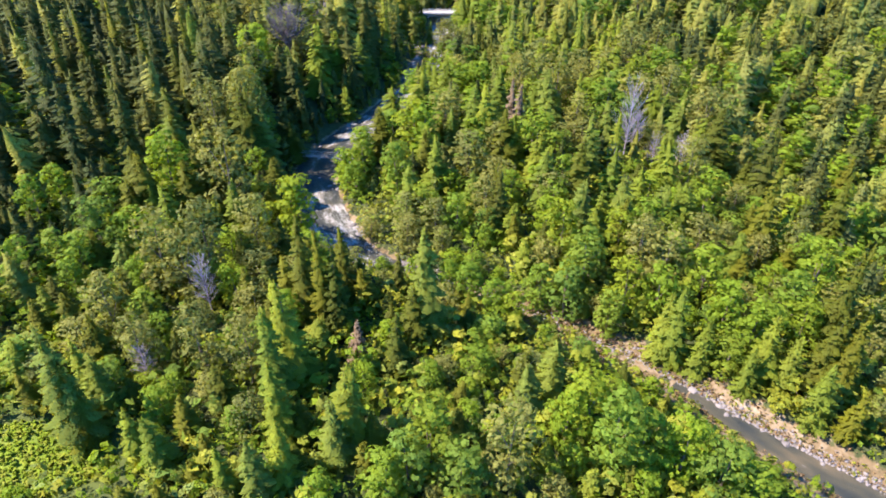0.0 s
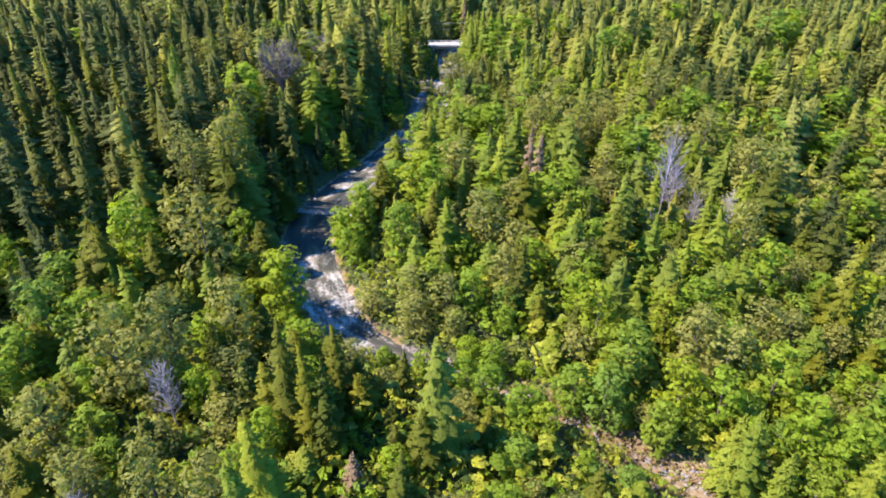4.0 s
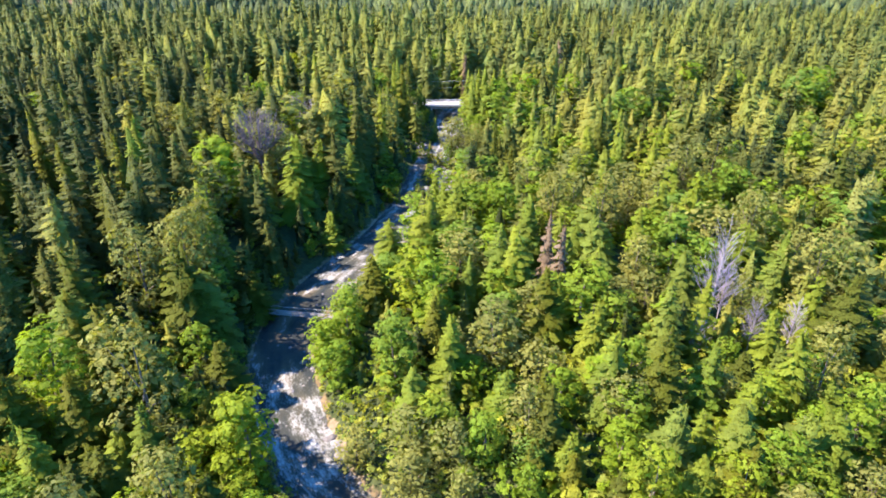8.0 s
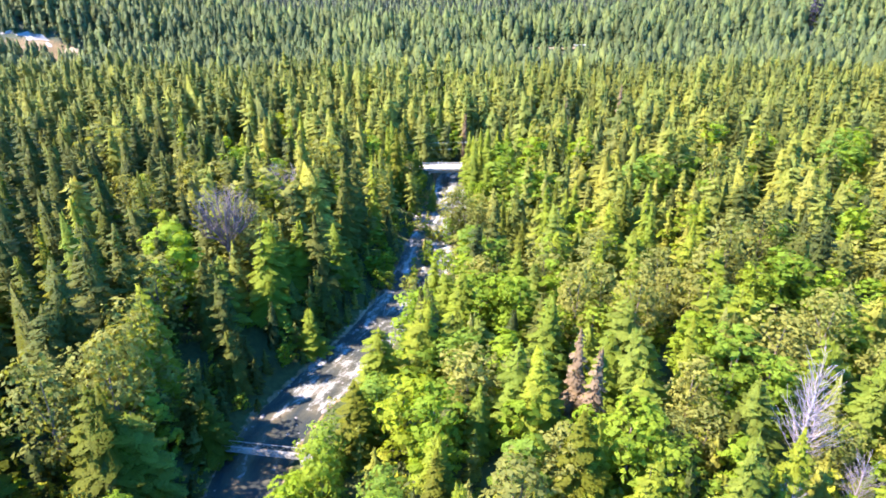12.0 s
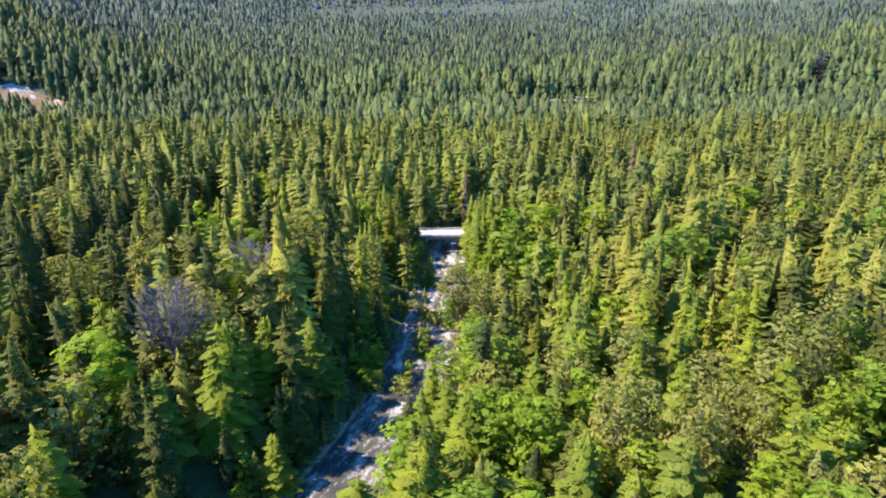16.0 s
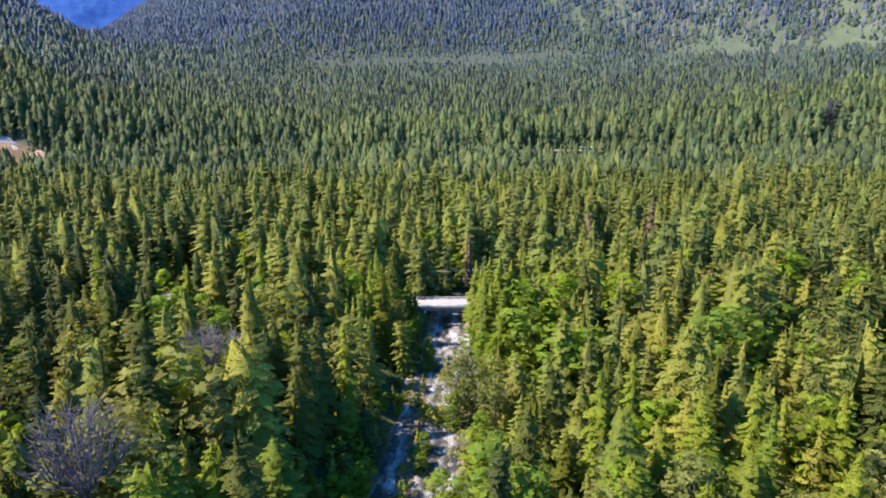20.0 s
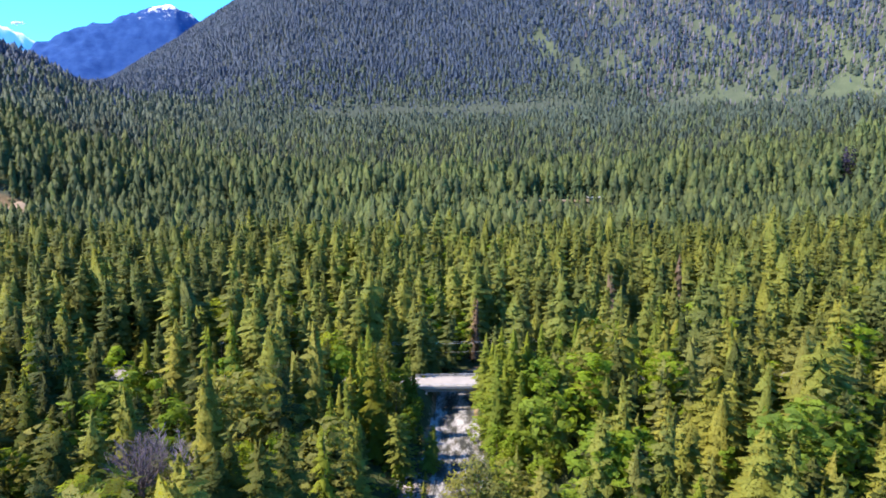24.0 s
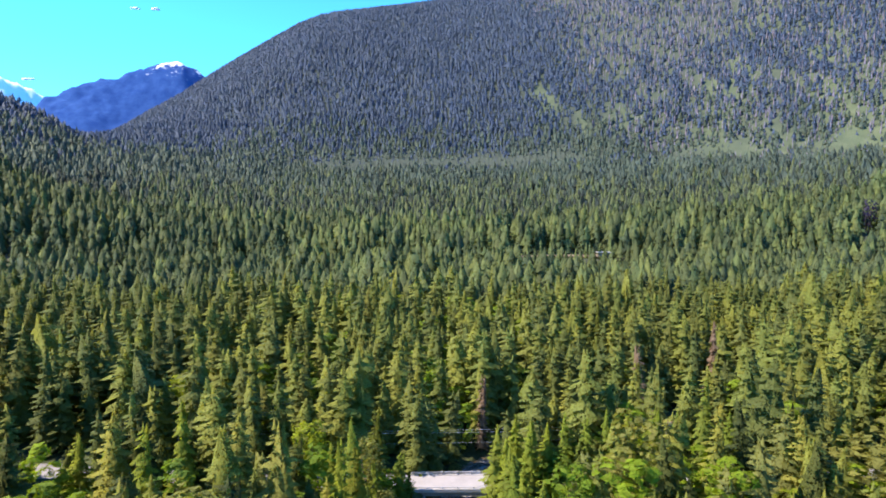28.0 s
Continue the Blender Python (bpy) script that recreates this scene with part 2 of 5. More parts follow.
def river_gap(x, y):
    """Distance from the water's edge (negative in the river)."""
    x, y = np.broadcast_arrays(np.asarray(x, float), np.asarray(y, float))
    out = np.full(x.shape, 1e9)
    near = (np.abs(x) < 260) & (y > -60) & (y < 560)
    px, py = x[near], y[near]
    best = np.full(px.shape, 1e9)
    for (cx, cy), h in zip(RIVER[::2], HALF[::2]):
        np.minimum(best, np.hypot(px - cx, py - cy) - h, out=best)
    bar = np.clip((py - 237) / 67, 0, 1)
    best = np.maximum(best, np.interp(bar, [0, 0.12, 0.6, 0.74, 0.9, 1], [0.3, 1.6, 1.7, 3.0, 3.4, 1.6]) - np.hypot(px - (-12.8 + np.interp(bar, [0, 0.6, 0.8, 0.93, 1], [0, 4.2, 2.6, 3.2, 6.0])), py - (237 + 67 * bar)))
    best = np.maximum(best, 4.6 - np.hypot(px - 1.6, py - 274))
    out[near] = best
    return out


def waves(x, y, s, k=0.0):
    return (np.sin(x * s + 1.3 + k) * np.cos(y * s * 0.83 + 0.7 * k) + 0.6 * np.sin(x * s * 1.9 - y * s * 1.3 + k) + 0.4 * np.cos(y * s * 2.7 + x * s * 0.6)) / 2


def far_land(x, y):
    """Valley floor, the wooded rise beyond it, the big mountain and the spur on its left."""
    x, y = np.asarray(x, float), np.asarray(y, float)
    r, az = np.hypot(x, y - 200), np.degrees(np.arctan2(x, y - 200)) - 0.6
    valley = 0.03 * (np.clip(y, -300, 700) - 80)
    rise = np.interp(az, [-60, -44, -36.6, -34, -31, -26, -20, -10, 10, 40, 60], [300, 256, 213, 198, 162, 138, 118, 118, 125, 140, 150])
    crest = np.interp(az, [-60, -38, -33, -30, -26, -23, -17, -13, -11, -8.8, -6, -3, 1, 12, 25, 40, 60], [60, 80, 120, 215, 330, 405, 580, 688, 722, 744, 757, 766, 780, 870, 950, 1000, 900])
    a = np.clip((r - 470) / 530, 0, 1)
    b = np.clip((r - 1000) / 1250, 0, 1)
    b = b + 0.12 * np.sin(np.pi * b) * (b < 1)
    c = np.clip((r - 2250) / 1500, 0, 1)
    front = np.clip((75 - np.abs(az)) / 25, 0, 1)
    z = valley + front * (a ** 1.25 * (rise - 18) + b * (crest - rise) - 0.6 * c * (crest - 100))
    return z + front * (a * 5 * waves(x, y, 0.011) + b * 26 * waves(x, y, 0.0045, 2) * (1 - 0.3 * b))


def ground(x, y):
    x, y = np.broadcast_arrays(np.asarray(x, float), np.asarray(y, float))
    z = far_land(x, y)
    d = river_gap(x, y)
    bank = np.interp(d, [-6, -1.5, 0, 2, 6, 14, 40, 90, 150], [-1.6, -0.8, -0.1, 0.5, 2.0, 3.2, 5.0, 7.0, 7.0])
    fade = np.clip((y - 430) / 120, 0, 1)
    bank = np.where(d > 1e8, 7.0, bank) * (1 - fade) + 4 * fade
    west = x < np.interp(y, [0, 110, 150, 175, 230, 300, 420], [60, 0, -36, -39, -16, -1, 10])
    left = west * np.clip((d - 3) / 16, 0, 1) * np.clip((y - 120) / 35, 0, 1) * np.clip((330 - y) / 70, 0, 1)
    z = z + 13 * np.clip((y - 640 + 12 * waves(x, x, 0.02)) / 22, 0, 1) * np.clip((1000 - y) / 300, 0, 1)
    z = z + bank + 5.5 * left + np.clip((d - 5) / 20, 0, 1) * 0.7 * waves(x, y, 0.08)
    side = np.clip((11 - np.abs(y - road_y(x))) / 6, 0, 1) * np.clip((d - 0.5) / 2, 0, 1) * (np.abs(x) < 190)
    return z * (1 - side) + (road_z(x) - 0.25) * side


def road_y(x):
    return 339.0 + 0.0007 * np.clip(x, -200, 0) ** 2 - 0.0012 * np.clip(-np.asarray(x, float) - 100, 0, 200) ** 2 * 4


def road_z(x):
    return 14.0 + 0.004 * np.abs(np.asarray(x, float))


def from_arrays(name, verts, faces, materials, index=None, tint=None, smooth=False, normals=None):
    """One mesh out of numpy arrays; faces all have the same number of corners; normals, one a vertex, round a crown off."""
    me = bpy.data.meshes.new(name)
    k = faces.shape[1]
    me.vertices.add(len(verts))
    me.vertices.foreach_set("co", np.ascontiguousarray(verts, np.float32).ravel())
    me.loops.add(faces.size)
    me.loops.foreach_set("vertex_index", np.ascontiguousarray(faces, np.int32).ravel())
    me.polygons.add(len(faces))
    me.polygons.foreach_set("loop_start", np.arange(0, faces.size, k, dtype=np.int32))
    for m in materials:
        me.materials.append(m)
    if index is not None:
        me.polygons.foreach_set("material_index", np.ascontiguousarray(index, np.int32))
    if smooth:
        me.polygons.foreach_set("use_smooth", np.ones(len(faces), bool))
    if tint is not None:
        at = me.attributes.new("tint", "FLOAT", "POINT")
        at.data.foreach_set("value", np.ascontiguousarray(tint, np.float32))
    me.update(calc_edges=True)
    if normals is not None:
        at = me.attributes.new("custom_normal", "FLOAT_VECTOR", "POINT")
        at.data.foreach_set("vector", np.ascontiguousarray(normals, np.float32).ravel())
    return me


def graded(fine, lo, hi, grow=1.09):
    """Coordinates with even steps from lo to hi, growing outwards to 4.8 km."""
    a = list(np.arange(lo, hi + 1e-6, fine))
    s, v = fine, a[-1]
    while v < 4800:
        s *= grow
        v += s
        a.append(v)
    s, v = fine, a[0]
    while v > -4800:
        s *= grow
        v -= s
        a.insert(0, v)
    return np.array(a)


def grid_faces(nx, ny):
    i = (np.arange(ny - 1)[:, None] * nx + np.arange(nx - 1)).ravel()
    return np.c_[i, i + 1, i + nx + 1, i + nx]


def ground_material():
    m, n, l, p = material("forest_floor")
    geo = n.new("ShaderNodeNewGeometry")
    pos = geo.outputs["Position"]
    a, b, c = noise_tex(n, l, 0.06, 4, pos), noise_tex(n, l, 0.9, 4, pos), noise_tex(n, l, 0.006, 5, pos, 0.65)
    f = math_node(n, l, "ADD", math_node(n, l, "MULTIPLY", a.outputs[0], 0.5), math_node(n, l, "MULTIPLY", b.outputs[0], 0.5))
    moss = ramp(n, [(0.3, (0.022, 0.028, 0.013)), (0.5, (0.040, 0.050, 0.020)), (0.7, (0.062, 0.076, 0.028))])
    l.new(f, moss.inputs[0])
    stony = ramp(n, [(0.3, (0.060, 0.045, 0.024)), (0.5, (0.125, 0.092, 0.055)), (0.62, (0.19, 0.15, 0.11)), (0.75, (0.30, 0.27, 0.24))])
    l.new(f, stony.inputs[0])
    grass = ramp(n, [(0.3, (0.048, 0.066, 0.038)), (0.5, (0.076, 0.100, 0.050)), (0.62, (0.105, 0.122, 0.068)), (0.75, (0.17, 0.16, 0.14))])
    l.new(f, grass.inputs[0])
    ga, gb, gm = n.new("ShaderNodeAttribute"), n.new("ShaderNodeAttribute"), n.new("ShaderNodeAttribute")
    ga.attribute_name, gb.attribute_name, gm.attribute_name = "gravel", "open", "meadow"
    # Far floor colour: moss made paler and bluer to paint in haze.
    gf = n.new("ShaderNodeAttribute")
    gf.attribute_name = "upland"
    hazed_floor = ramp(n, [(0.3, (0.035, 0.045, 0.038)), (0.7, (0.060, 0.074, 0.055))])
    l.new(f, hazed_floor.inputs[0])
    floor_col = mix(n, l, gf.outputs["Fac"], moss.outputs[0], hazed_floor.outputs[0])
    lawn = ramp(n, [(0.35, (0.07, 0.11, 0.012)), (0.5, (0.11, 0.16, 0.016)), (0.65, (0.16, 0.20, 0.03))])
    l.new(f, lawn.inputs[0])
    col = mix(n, l, gm.outputs["Fac"], mix(n, l, gb.outputs["Fac"], floor_col, grass.outputs[0]), lawn.outputs[0])
    edge = math_node(n, l, "ADD", ga.outputs["Fac"], math_node(n, l, "MULTIPLY", math_node(n, l, "SUBTRACT", b.outputs[0], 0.5), 0.9))
    sharp = n.new("ShaderNodeMapRange")
    sharp.inputs["From Min"].default_value, sharp.inputs["From Max"].default_value = 0.4, 0.6
    l.new(edge, sharp.inputs["Value"])
    l.new(mix(n, l, sharp.outputs[0], col, stony.outputs[0]), p.inputs["Base Color"])
    p.inputs["Roughness"].default_value = 0.95
    p.inputs["Specular IOR Level"].default_value = 0.1
    bn = n.new("ShaderNodeBump")
    bn.inputs["Strength"].default_value, bn.inputs["Distance"].default_value = 0.7, 0.3
    l.new(b.outputs[0], bn.inputs["Height"])
    l.new(bn.outputs[0], p.inputs["Normal"])
    return m


GLADES = ((16, 1121, 24, 1039, 24), (27.3, 1005, 33.5, 978, 34), (31.6, 1147, 37.4, 1006, 26), (9.3, 1202, 14.3, 1080, 20), (20.7, 1205, 27.5, 1116, 24), (32, 1193, 37, 1128, 26))


def burnt(r, az):
    """The burnt part of the mountain side: its edge runs from the crest down to the foot on the right."""
    return np.clip((az - 13 + (r - 1150) * 0.0135) / 5, 0, 1) * np.clip((r - 1000 + 4 * az) / 150, 0, 1)


def clearing(x, y):
    """How open the mountain side is: 0 closed wood, 1 open; long openings run slantwise down the burnt slope."""
    x, y = np.asarray(x, float), np.asarray(y, float)
    r, az = np.hypot(x, y - 200), np.degrees(np.arctan2(x, y - 200))
    n = waves(r + 17 * az, az * 7, 0.055) + 0.5 * waves(x, y, 0.09, 2.0) + 0.4 * waves(x, y - x, 0.2, 1.0)
    zone = burnt(r, az)
    out = zone * np.clip(0.22 + 0.6 * n, 0.04, 0.6)
    for a0, r0, a1, r1, half in GLADES:
        ux, uy = (a1 - a0) * 19, r1 - r0
        px, py = (az - a0) * 19, r - r0
        k = np.clip((px * ux + py * uy) / (ux * ux + uy * uy), 0, 1)
        gap = np.hypot(px - k * ux, py - k * uy) / half
        out = np.maximum(out, 0.72 * np.clip(1.5 - 1.2 * gap + 0.8 * n, 0, 1))
    return out


def gravel_bank(x, y, d):
    g = np.interp(d, [-30, 0.3, 1.6], [1, 1, 0.05])
    bed = np.interp(d, [-30, 3.2, 4.8], [1.1, 1.1, 0.0]) * np.clip((114 - y) / 6, 0, 1) * (x > -8)
    pit = 1.2 * np.clip(1.6 - ((x + 345) / 40) ** 2 - ((y - 624) / 13) ** 2, 0, 1)
    return np.maximum(np.maximum(g, bed), pit)


def build_ground():
    xs, ys = graded(2.5, -90, 90, 1.14), graded(2.5, 30, 390, 1.12)
    X, Y = np.meshgrid(xs, ys)
    Z = ground(X, Y)
    me = from_arrays("ground", np.c_[X.ravel(), Y.ravel(), Z.ravel()], grid_faces(len(xs), len(ys)), [ground_material()], smooth=True)
    d = river_gap(X, Y).ravel()
    at = me.attributes.new("gravel", "FLOAT", "POINT")
    at.data.foreach_set("value", gravel_bank(X.ravel(), Y.ravel(), d).astype(np.float32))
    at = me.attributes.new("open", "FLOAT", "POINT")
    meadow = np.exp(-(((X + 66) / 12) ** 2 + ((Y - 60) / 6) ** 2))
    at.data.foreach_set("value", clearing(X, Y).ravel().astype(np.float32))
    # Share of painted haze in the floor colour, growing with distance.
    at = me.attributes.new("upland", "FLOAT", "POINT")
    at.data.foreach_set("value", np.clip((np.hypot(X, Y - 200) - 130) / 500, 0, 1).ravel().astype(np.float32))
    at = me.attributes.new("meadow", "FLOAT", "POINT")
    at.data.foreach_set("value", meadow.ravel().astype(np.float32))
    tagged(new("ground", me), "forest floor of moss, gravel and grass along the creek", "ground", kind="structure")


build_ground()


def water_material():
    m, n, l, p = material("white_water")
    uv = n.new("ShaderNodeUVMap")
    mp, mq = n.new("ShaderNodeMapping"), n.new("ShaderNodeMapping")
    mp.inputs["Scale"].default_value = (0.55, 1.1, 1.0)
    mq.inputs["Scale"].default_value = (0.16, 0.5, 1.0)
    l.new(uv.outputs[0], mp.inputs[0])
    l.new(uv.outputs[0], mq.inputs[0])
    a = noise_tex(n, l, 0.5, 5, mp.outputs[0], 0.6)
    b = noise_tex(n, l, 2.2, 6, mp.outputs[0], 0.8)
    c = noise_tex(n, l, 0.6, 2, mq.outputs[0], 0.5)
    rp = n.new("ShaderNodeAttribute")
    rp.attribute_name = "rapid"
    f = math_node(n, l, "ADD", math_node(n, l, "MULTIPLY", a.outputs[0], 0.45), math_node(n, l, "MULTIPLY", b.outputs[0], 0.55))
    f = math_node(n, l, "ADD", f, math_node(n, l, "MULTIPLY", math_node(n, l, "SUBTRACT", c.outputs[0], 0.5), 0.5))
    f = math_node(n, l, "ADD", f, math_node(n, l, "MULTIPLY", math_node(n, l, "SUBTRACT", rp.outputs["Fac"], 0.5), 0.26))
    k = n.new("ShaderNodeMapRange")
    k.inputs["From Min"].default_value, k.inputs["From Max"].default_value = 0.52, 0.72
    l.new(f, k.inputs["Value"])
    deep = ramp(n, [(0.3, (0.022, 0.027, 0.030)), (0.5, (0.044, 0.044, 0.036)), (0.7, (0.085, 0.070, 0.048))])
    l.new(c.outputs[0], deep.inputs[0])
    l.new(mix(n, l, k.outputs[0], deep.outputs[0], (0.37, 0.375, 0.395)), p.inputs["Base Color"])
    rr = n.new("ShaderNodeMapRange")
    rr.inputs["To Min"].default_value, rr.inputs["To Max"].default_value = 0.3, 0.85
    l.new(k.outputs[0], rr.inputs["Value"])
    l.new(rr.outputs[0], p.inputs["Roughness"])
    p.inputs["IOR"].default_value = 1.33
    p.inputs["Specular IOR Level"].default_value = 0.08
    bn = n.new("ShaderNodeBump")
    bn.inputs["Strength"].default_value, bn.inputs["Distance"].default_value = 0.6, 0.4
    l.new(f, bn.inputs["Height"])
    l.new(bn.outputs[0], p.inputs["Normal"])
    return m


def build_river():
    t = np.gradient(RIVER, axis=0)
    t /= np.hypot(*t.T)[:, None]
    side = np.c_[t[:, 1], -t[:, 0]]
    across = np.linspace(-1.35, 1.35, 41)
    P = RIVER[:, None, :] + side[:, None, :] * (across[None, :, None] * HALF[:, None, None])
    s = np.arange(len(RIVER), dtype=float)
    S = np.broadcast_to(s[:, None], P.shape[:2])
    A = across[None, :] * HALF[:, None]
    rapid = np.interp(RIVER[:, 1], [20, 70, 90, 116, 128, 150, 164, 184, 192, 205, 245, 300, 420], [0.16, 0.14, 0.2, 0.4, 0.72, 0.6, 0.2, 0.15, 0.55, 0.58, 0.54, 0.7, 0.74])
    W = np.broadcast_to(rapid[:, None], P.shape[:2])
    z = water_level(RIVER[:, 1])[:, None] + W * 0.12 * (waves(A, S * 0.7, 1.9) + 0.8 * waves(A + 3, S, 3.4, 1.0)) + 0.05 * waves(A, S, 1.1)
    v = np.c_[P.reshape(-1, 2), z.ravel()]
    f = grid_faces(len(across), len(RIVER))
    me = from_arrays("water", v, f, [water_material()], smooth=True)
    at = me.attributes.new("rapid", "FLOAT", "POINT")
    at.data.foreach_set("value", W.ravel().astype(np.float32))
    uv = me.uv_layers.new(name="UVMap")
    co = np.c_[S.ravel(), A.ravel()][f.ravel()]
    uv.data.foreach_set("uv", co.astype(np.float32).ravel())
    tagged(new("water", me), "fast mountain creek with white rapids and dark pools", "river", kind="structure")


build_river()


# ---- trees: shapes ----
def tube(path, radii, sides=6):
    """A tapered tube along a path, as vertices and triangles."""
    V, Fc = [], []
    for i, (p, r) in enumerate(zip(path, radii)):
        d = Vector(path[min(i + 1, len(path) - 1)]) - Vector(path[max(i - 1, 0)])
        q = d.to_track_quat("Z", "Y")
        for k in range(sides):
            a = 2 * math.pi * k / sides
            V.append(tuple(Vector(p) + q @ Vector((r * math.cos(a), r * math.sin(a), 0))))
    for i in range(len(path) - 1):
        for k in range(sides):
            a, b = i * sides + k, i * sides + (k + 1) % sides
            Fc += [(a, b, b + sides), (a, b + sides, a + sides)]
    return V, Fc


def join_bits(bits):
    V, Fc, o = [], [], 0
    for v, f in bits:
        V += list(v)
        Fc += [tuple(i + o for i in t) for t in f]
        o += len(v)
    return np.array(V, float), np.array(Fc, int)


def oriented(V, F, D):
    """Turns every face to the side that the wanted normals show."""
    V, F, D = np.array(V, float), np.array(F, int), np.array(D, float)
    D /= np.linalg.norm(D, axis=1)[:, None] + 1e-9
    g = np.cross(V[F[:, 1]] - V[F[:, 0]], V[F[:, 2]] - V[F[:, 0]])
    flip = (g * D[F].mean(1)).sum(1) < 0
    F[flip] = F[flip][:, ::-1]
    return V, F, D


def rounded(V, F, up=0.3):
    """Normals that lead away from the stem."""
    V = np.array(V, float)
    r = np.hypot(V[:, 0], V[:, 1])[:, None] + 1e-4
    return oriented(V, F, np.c_[V[:, :2] / r * np.clip(r / 0.02, 0, 1), np.full(len(V), up + 0.1)])


def joined(*crowns):
    V, F, D, o = [], [], [], 0
    for v, f, d in crowns:
        V.append(v)
        F.append(f + o)
        D.append(d)
        o += len(v)
    return np.concatenate(V), np.concatenate(F), np.concatenate(D)


def boughs(rng, tiers, per, spread, low=0.08, droop=0.45, power=0.72, fine=True, flick=0.0, core=0.62):
    """A conifer's crown, one metre high: tiers of roofed boughs that hang from the stem, round a closed inner crown."""
    V, F, D = [], [], []
    lop, gap = rng.uniform(0, 6.28), (0.97 - low) / tiers
    for i in range(tiers):
        u = low + (0.985 - low) * ((i + rng.uniform(-0.2, 0.2)) / tiers) ** 0.94 if i else low
        R = (spread * max(0.03, 1 - u) ** power * rng.uniform(0.84, 1.14) + 0.008) * (0.82 if u < low + 0.1 else 1)
        n, a0 = max(4, round(per * (0.5 + 0.5 * (1 - u)))), rng.random() * 6.28
        for k in range(n):
            a = a0 + 6.283 * k / n + rng.uniform(-0.28, 0.28)
            L, W = R * rng.uniform(0.6, 1.25) * (1 + 0.14 * math.cos(a - lop)), rng.uniform(0.2, 0.34) * 8 / n
            out, side = Vector((math.cos(a), math.sin(a), 0)), Vector((-math.sin(a), math.cos(a), 0))
            ub, fall = u + rng.uniform(-0.5, 0.5) * gap, droop * rng.uniform(0.7, 1.35) * (1 - 0.55 * u)

            def put(q, w, h, lean, rise):
                V.append(tuple(out * (L * q) + side * (w * L) + Vector((0, 0, ub - fall * L * q ** 1.4 + flick * L * max(0, q - 0.6) + h * L))))
                D.append(tuple(out * 0.72 + side * (0.5 * lean) + Vector((0, 0, 0.45 + 0.3 * rise))))

            o = len(V)
            put(0.06, 0, 0.05, 0, 0.9)
            if fine:
                put(0.44, W, -0.12, 0.7, 0.55)
                put(0.44, -W, -0.12, -0.7, 0.55)
                put(0.5, 0, 0.07, 0, 0.95)
                put(0.86, W * 0.75, -0.16, 0.65, 0.45)
                put(0.86, -W * 0.75, -0.16, -0.65, 0.45)
                put(0.8, 0, 0.03, 0, 0.8)
                put(1.08, 0, -0.08, 0, 0.35)
                F += [(o, o + 1, o + 3), (o, o + 3, o + 2), (o + 3, o + 1, o + 4), (o + 3, o + 4, o + 6), (o + 3, o + 6, o + 5), (o + 3, o + 5, o + 2), (o + 6, o + 4, o + 7), (o + 6, o + 7, o + 5)]
            else:
                put(0.62, W, -0.14, 0.7, 0.5)
                put(0.62, -W, -0.14, -0.7, 0.5)
                put(0.6, 0, 0.06, 0, 0.9)
                put(1.08, 0, -0.06, 0, 0.4)
                F += [(o, o + 1, o + 3), (o, o + 3, o + 2), (o + 3, o + 1, o + 4), (o + 3, o + 4, o + 2)]
    o = len(V)
    V += [(0.011, 0, 0.93), (-0.007, 0.01, 0.93), (-0.007, -0.01, 0.93), (0, 0, 1.01)]
    D += [(1, 0, 0.3), (-0.6, 0.8, 0.3), (-0.6, -0.8, 0.3), (-0.3, 0, 1)]
    F += [(o, o + 1, o + 3), (o + 1, o + 2, o + 3), (o + 2, o, o + 3)]
    crown = oriented(V, F, D)
    bend = rng.uniform(-0.03, 0.03)
    crown = joined(crown, skirted(rng, 7 if fine else 4, 7, spread * core, low, 0, power))
    crown[0][:, 0] += bend * crown[0][:, 2] ** 2
    return crown


def leafy_crown(rng, lobes, leaves, wide, low=0.25, size=0.03, up=0.5):
    """Leaves on the outsides of many lobes, in a crown one metre high; gives the lobes' middles too."""
    mids = []
    for i in range(lobes):
        u = (i + 0.5) / lobes
        z = low + (0.93 - low) * u
        belly = math.sin(math.pi * min(1, (u * 0.84 + 0.1))) ** 0.6
        a = 2.4 * i + rng.uniform(-0.5, 0.5)
        q = wide * belly * rng.uniform(0.3, 0.8)
        mids.append((Vector((q * math.cos(a), q * math.sin(a), z)), wide * rng.uniform(0.28, 0.5)))
    V, Fc, D = [], [], []
    for j in range(leaves):
        c, rad = mids[rng.randrange(lobes)]
        v = Vector((rng.gauss(0, 1), rng.gauss(0, 1), rng.gauss(0.35, 1))).normalized()
        p = c + Vector((v.x, v.y, v.z * 0.8)) * rad * rng.uniform(0.7, 1.08)
        nrm = (v + Vector((rng.gauss(0, 0.38), rng.gauss(0, 0.38), up + rng.gauss(0, 0.3)))).normalized()
        q = nrm.to_track_quat("Z", "Y")
        s, a = size * rng.uniform(0.6, 1.4), rng.random() * 6.28
        o = len(V)
        for k, (rr, lift) in enumerate(((1.25, -0.25), (0.75, 0.12), (1.1, -0.2), (0.7, 0.1))):
            e = a + k * math.pi / 2
            w = p + q @ Vector((s * rr * math.cos(e), s * rr * math.sin(e), s * lift))
            V.append(tuple(w))
            D.append(tuple(v * 0.75 + nrm * 0.3 + Vector((w.x, w.y, 0)) * (0.45 / wide) + Vector((0, 0, 0.2))))
        Fc.extend([(o, o + 1, o + 2), (o, o + 2, o + 3)])
    return (*oriented(V, Fc, D), mids)


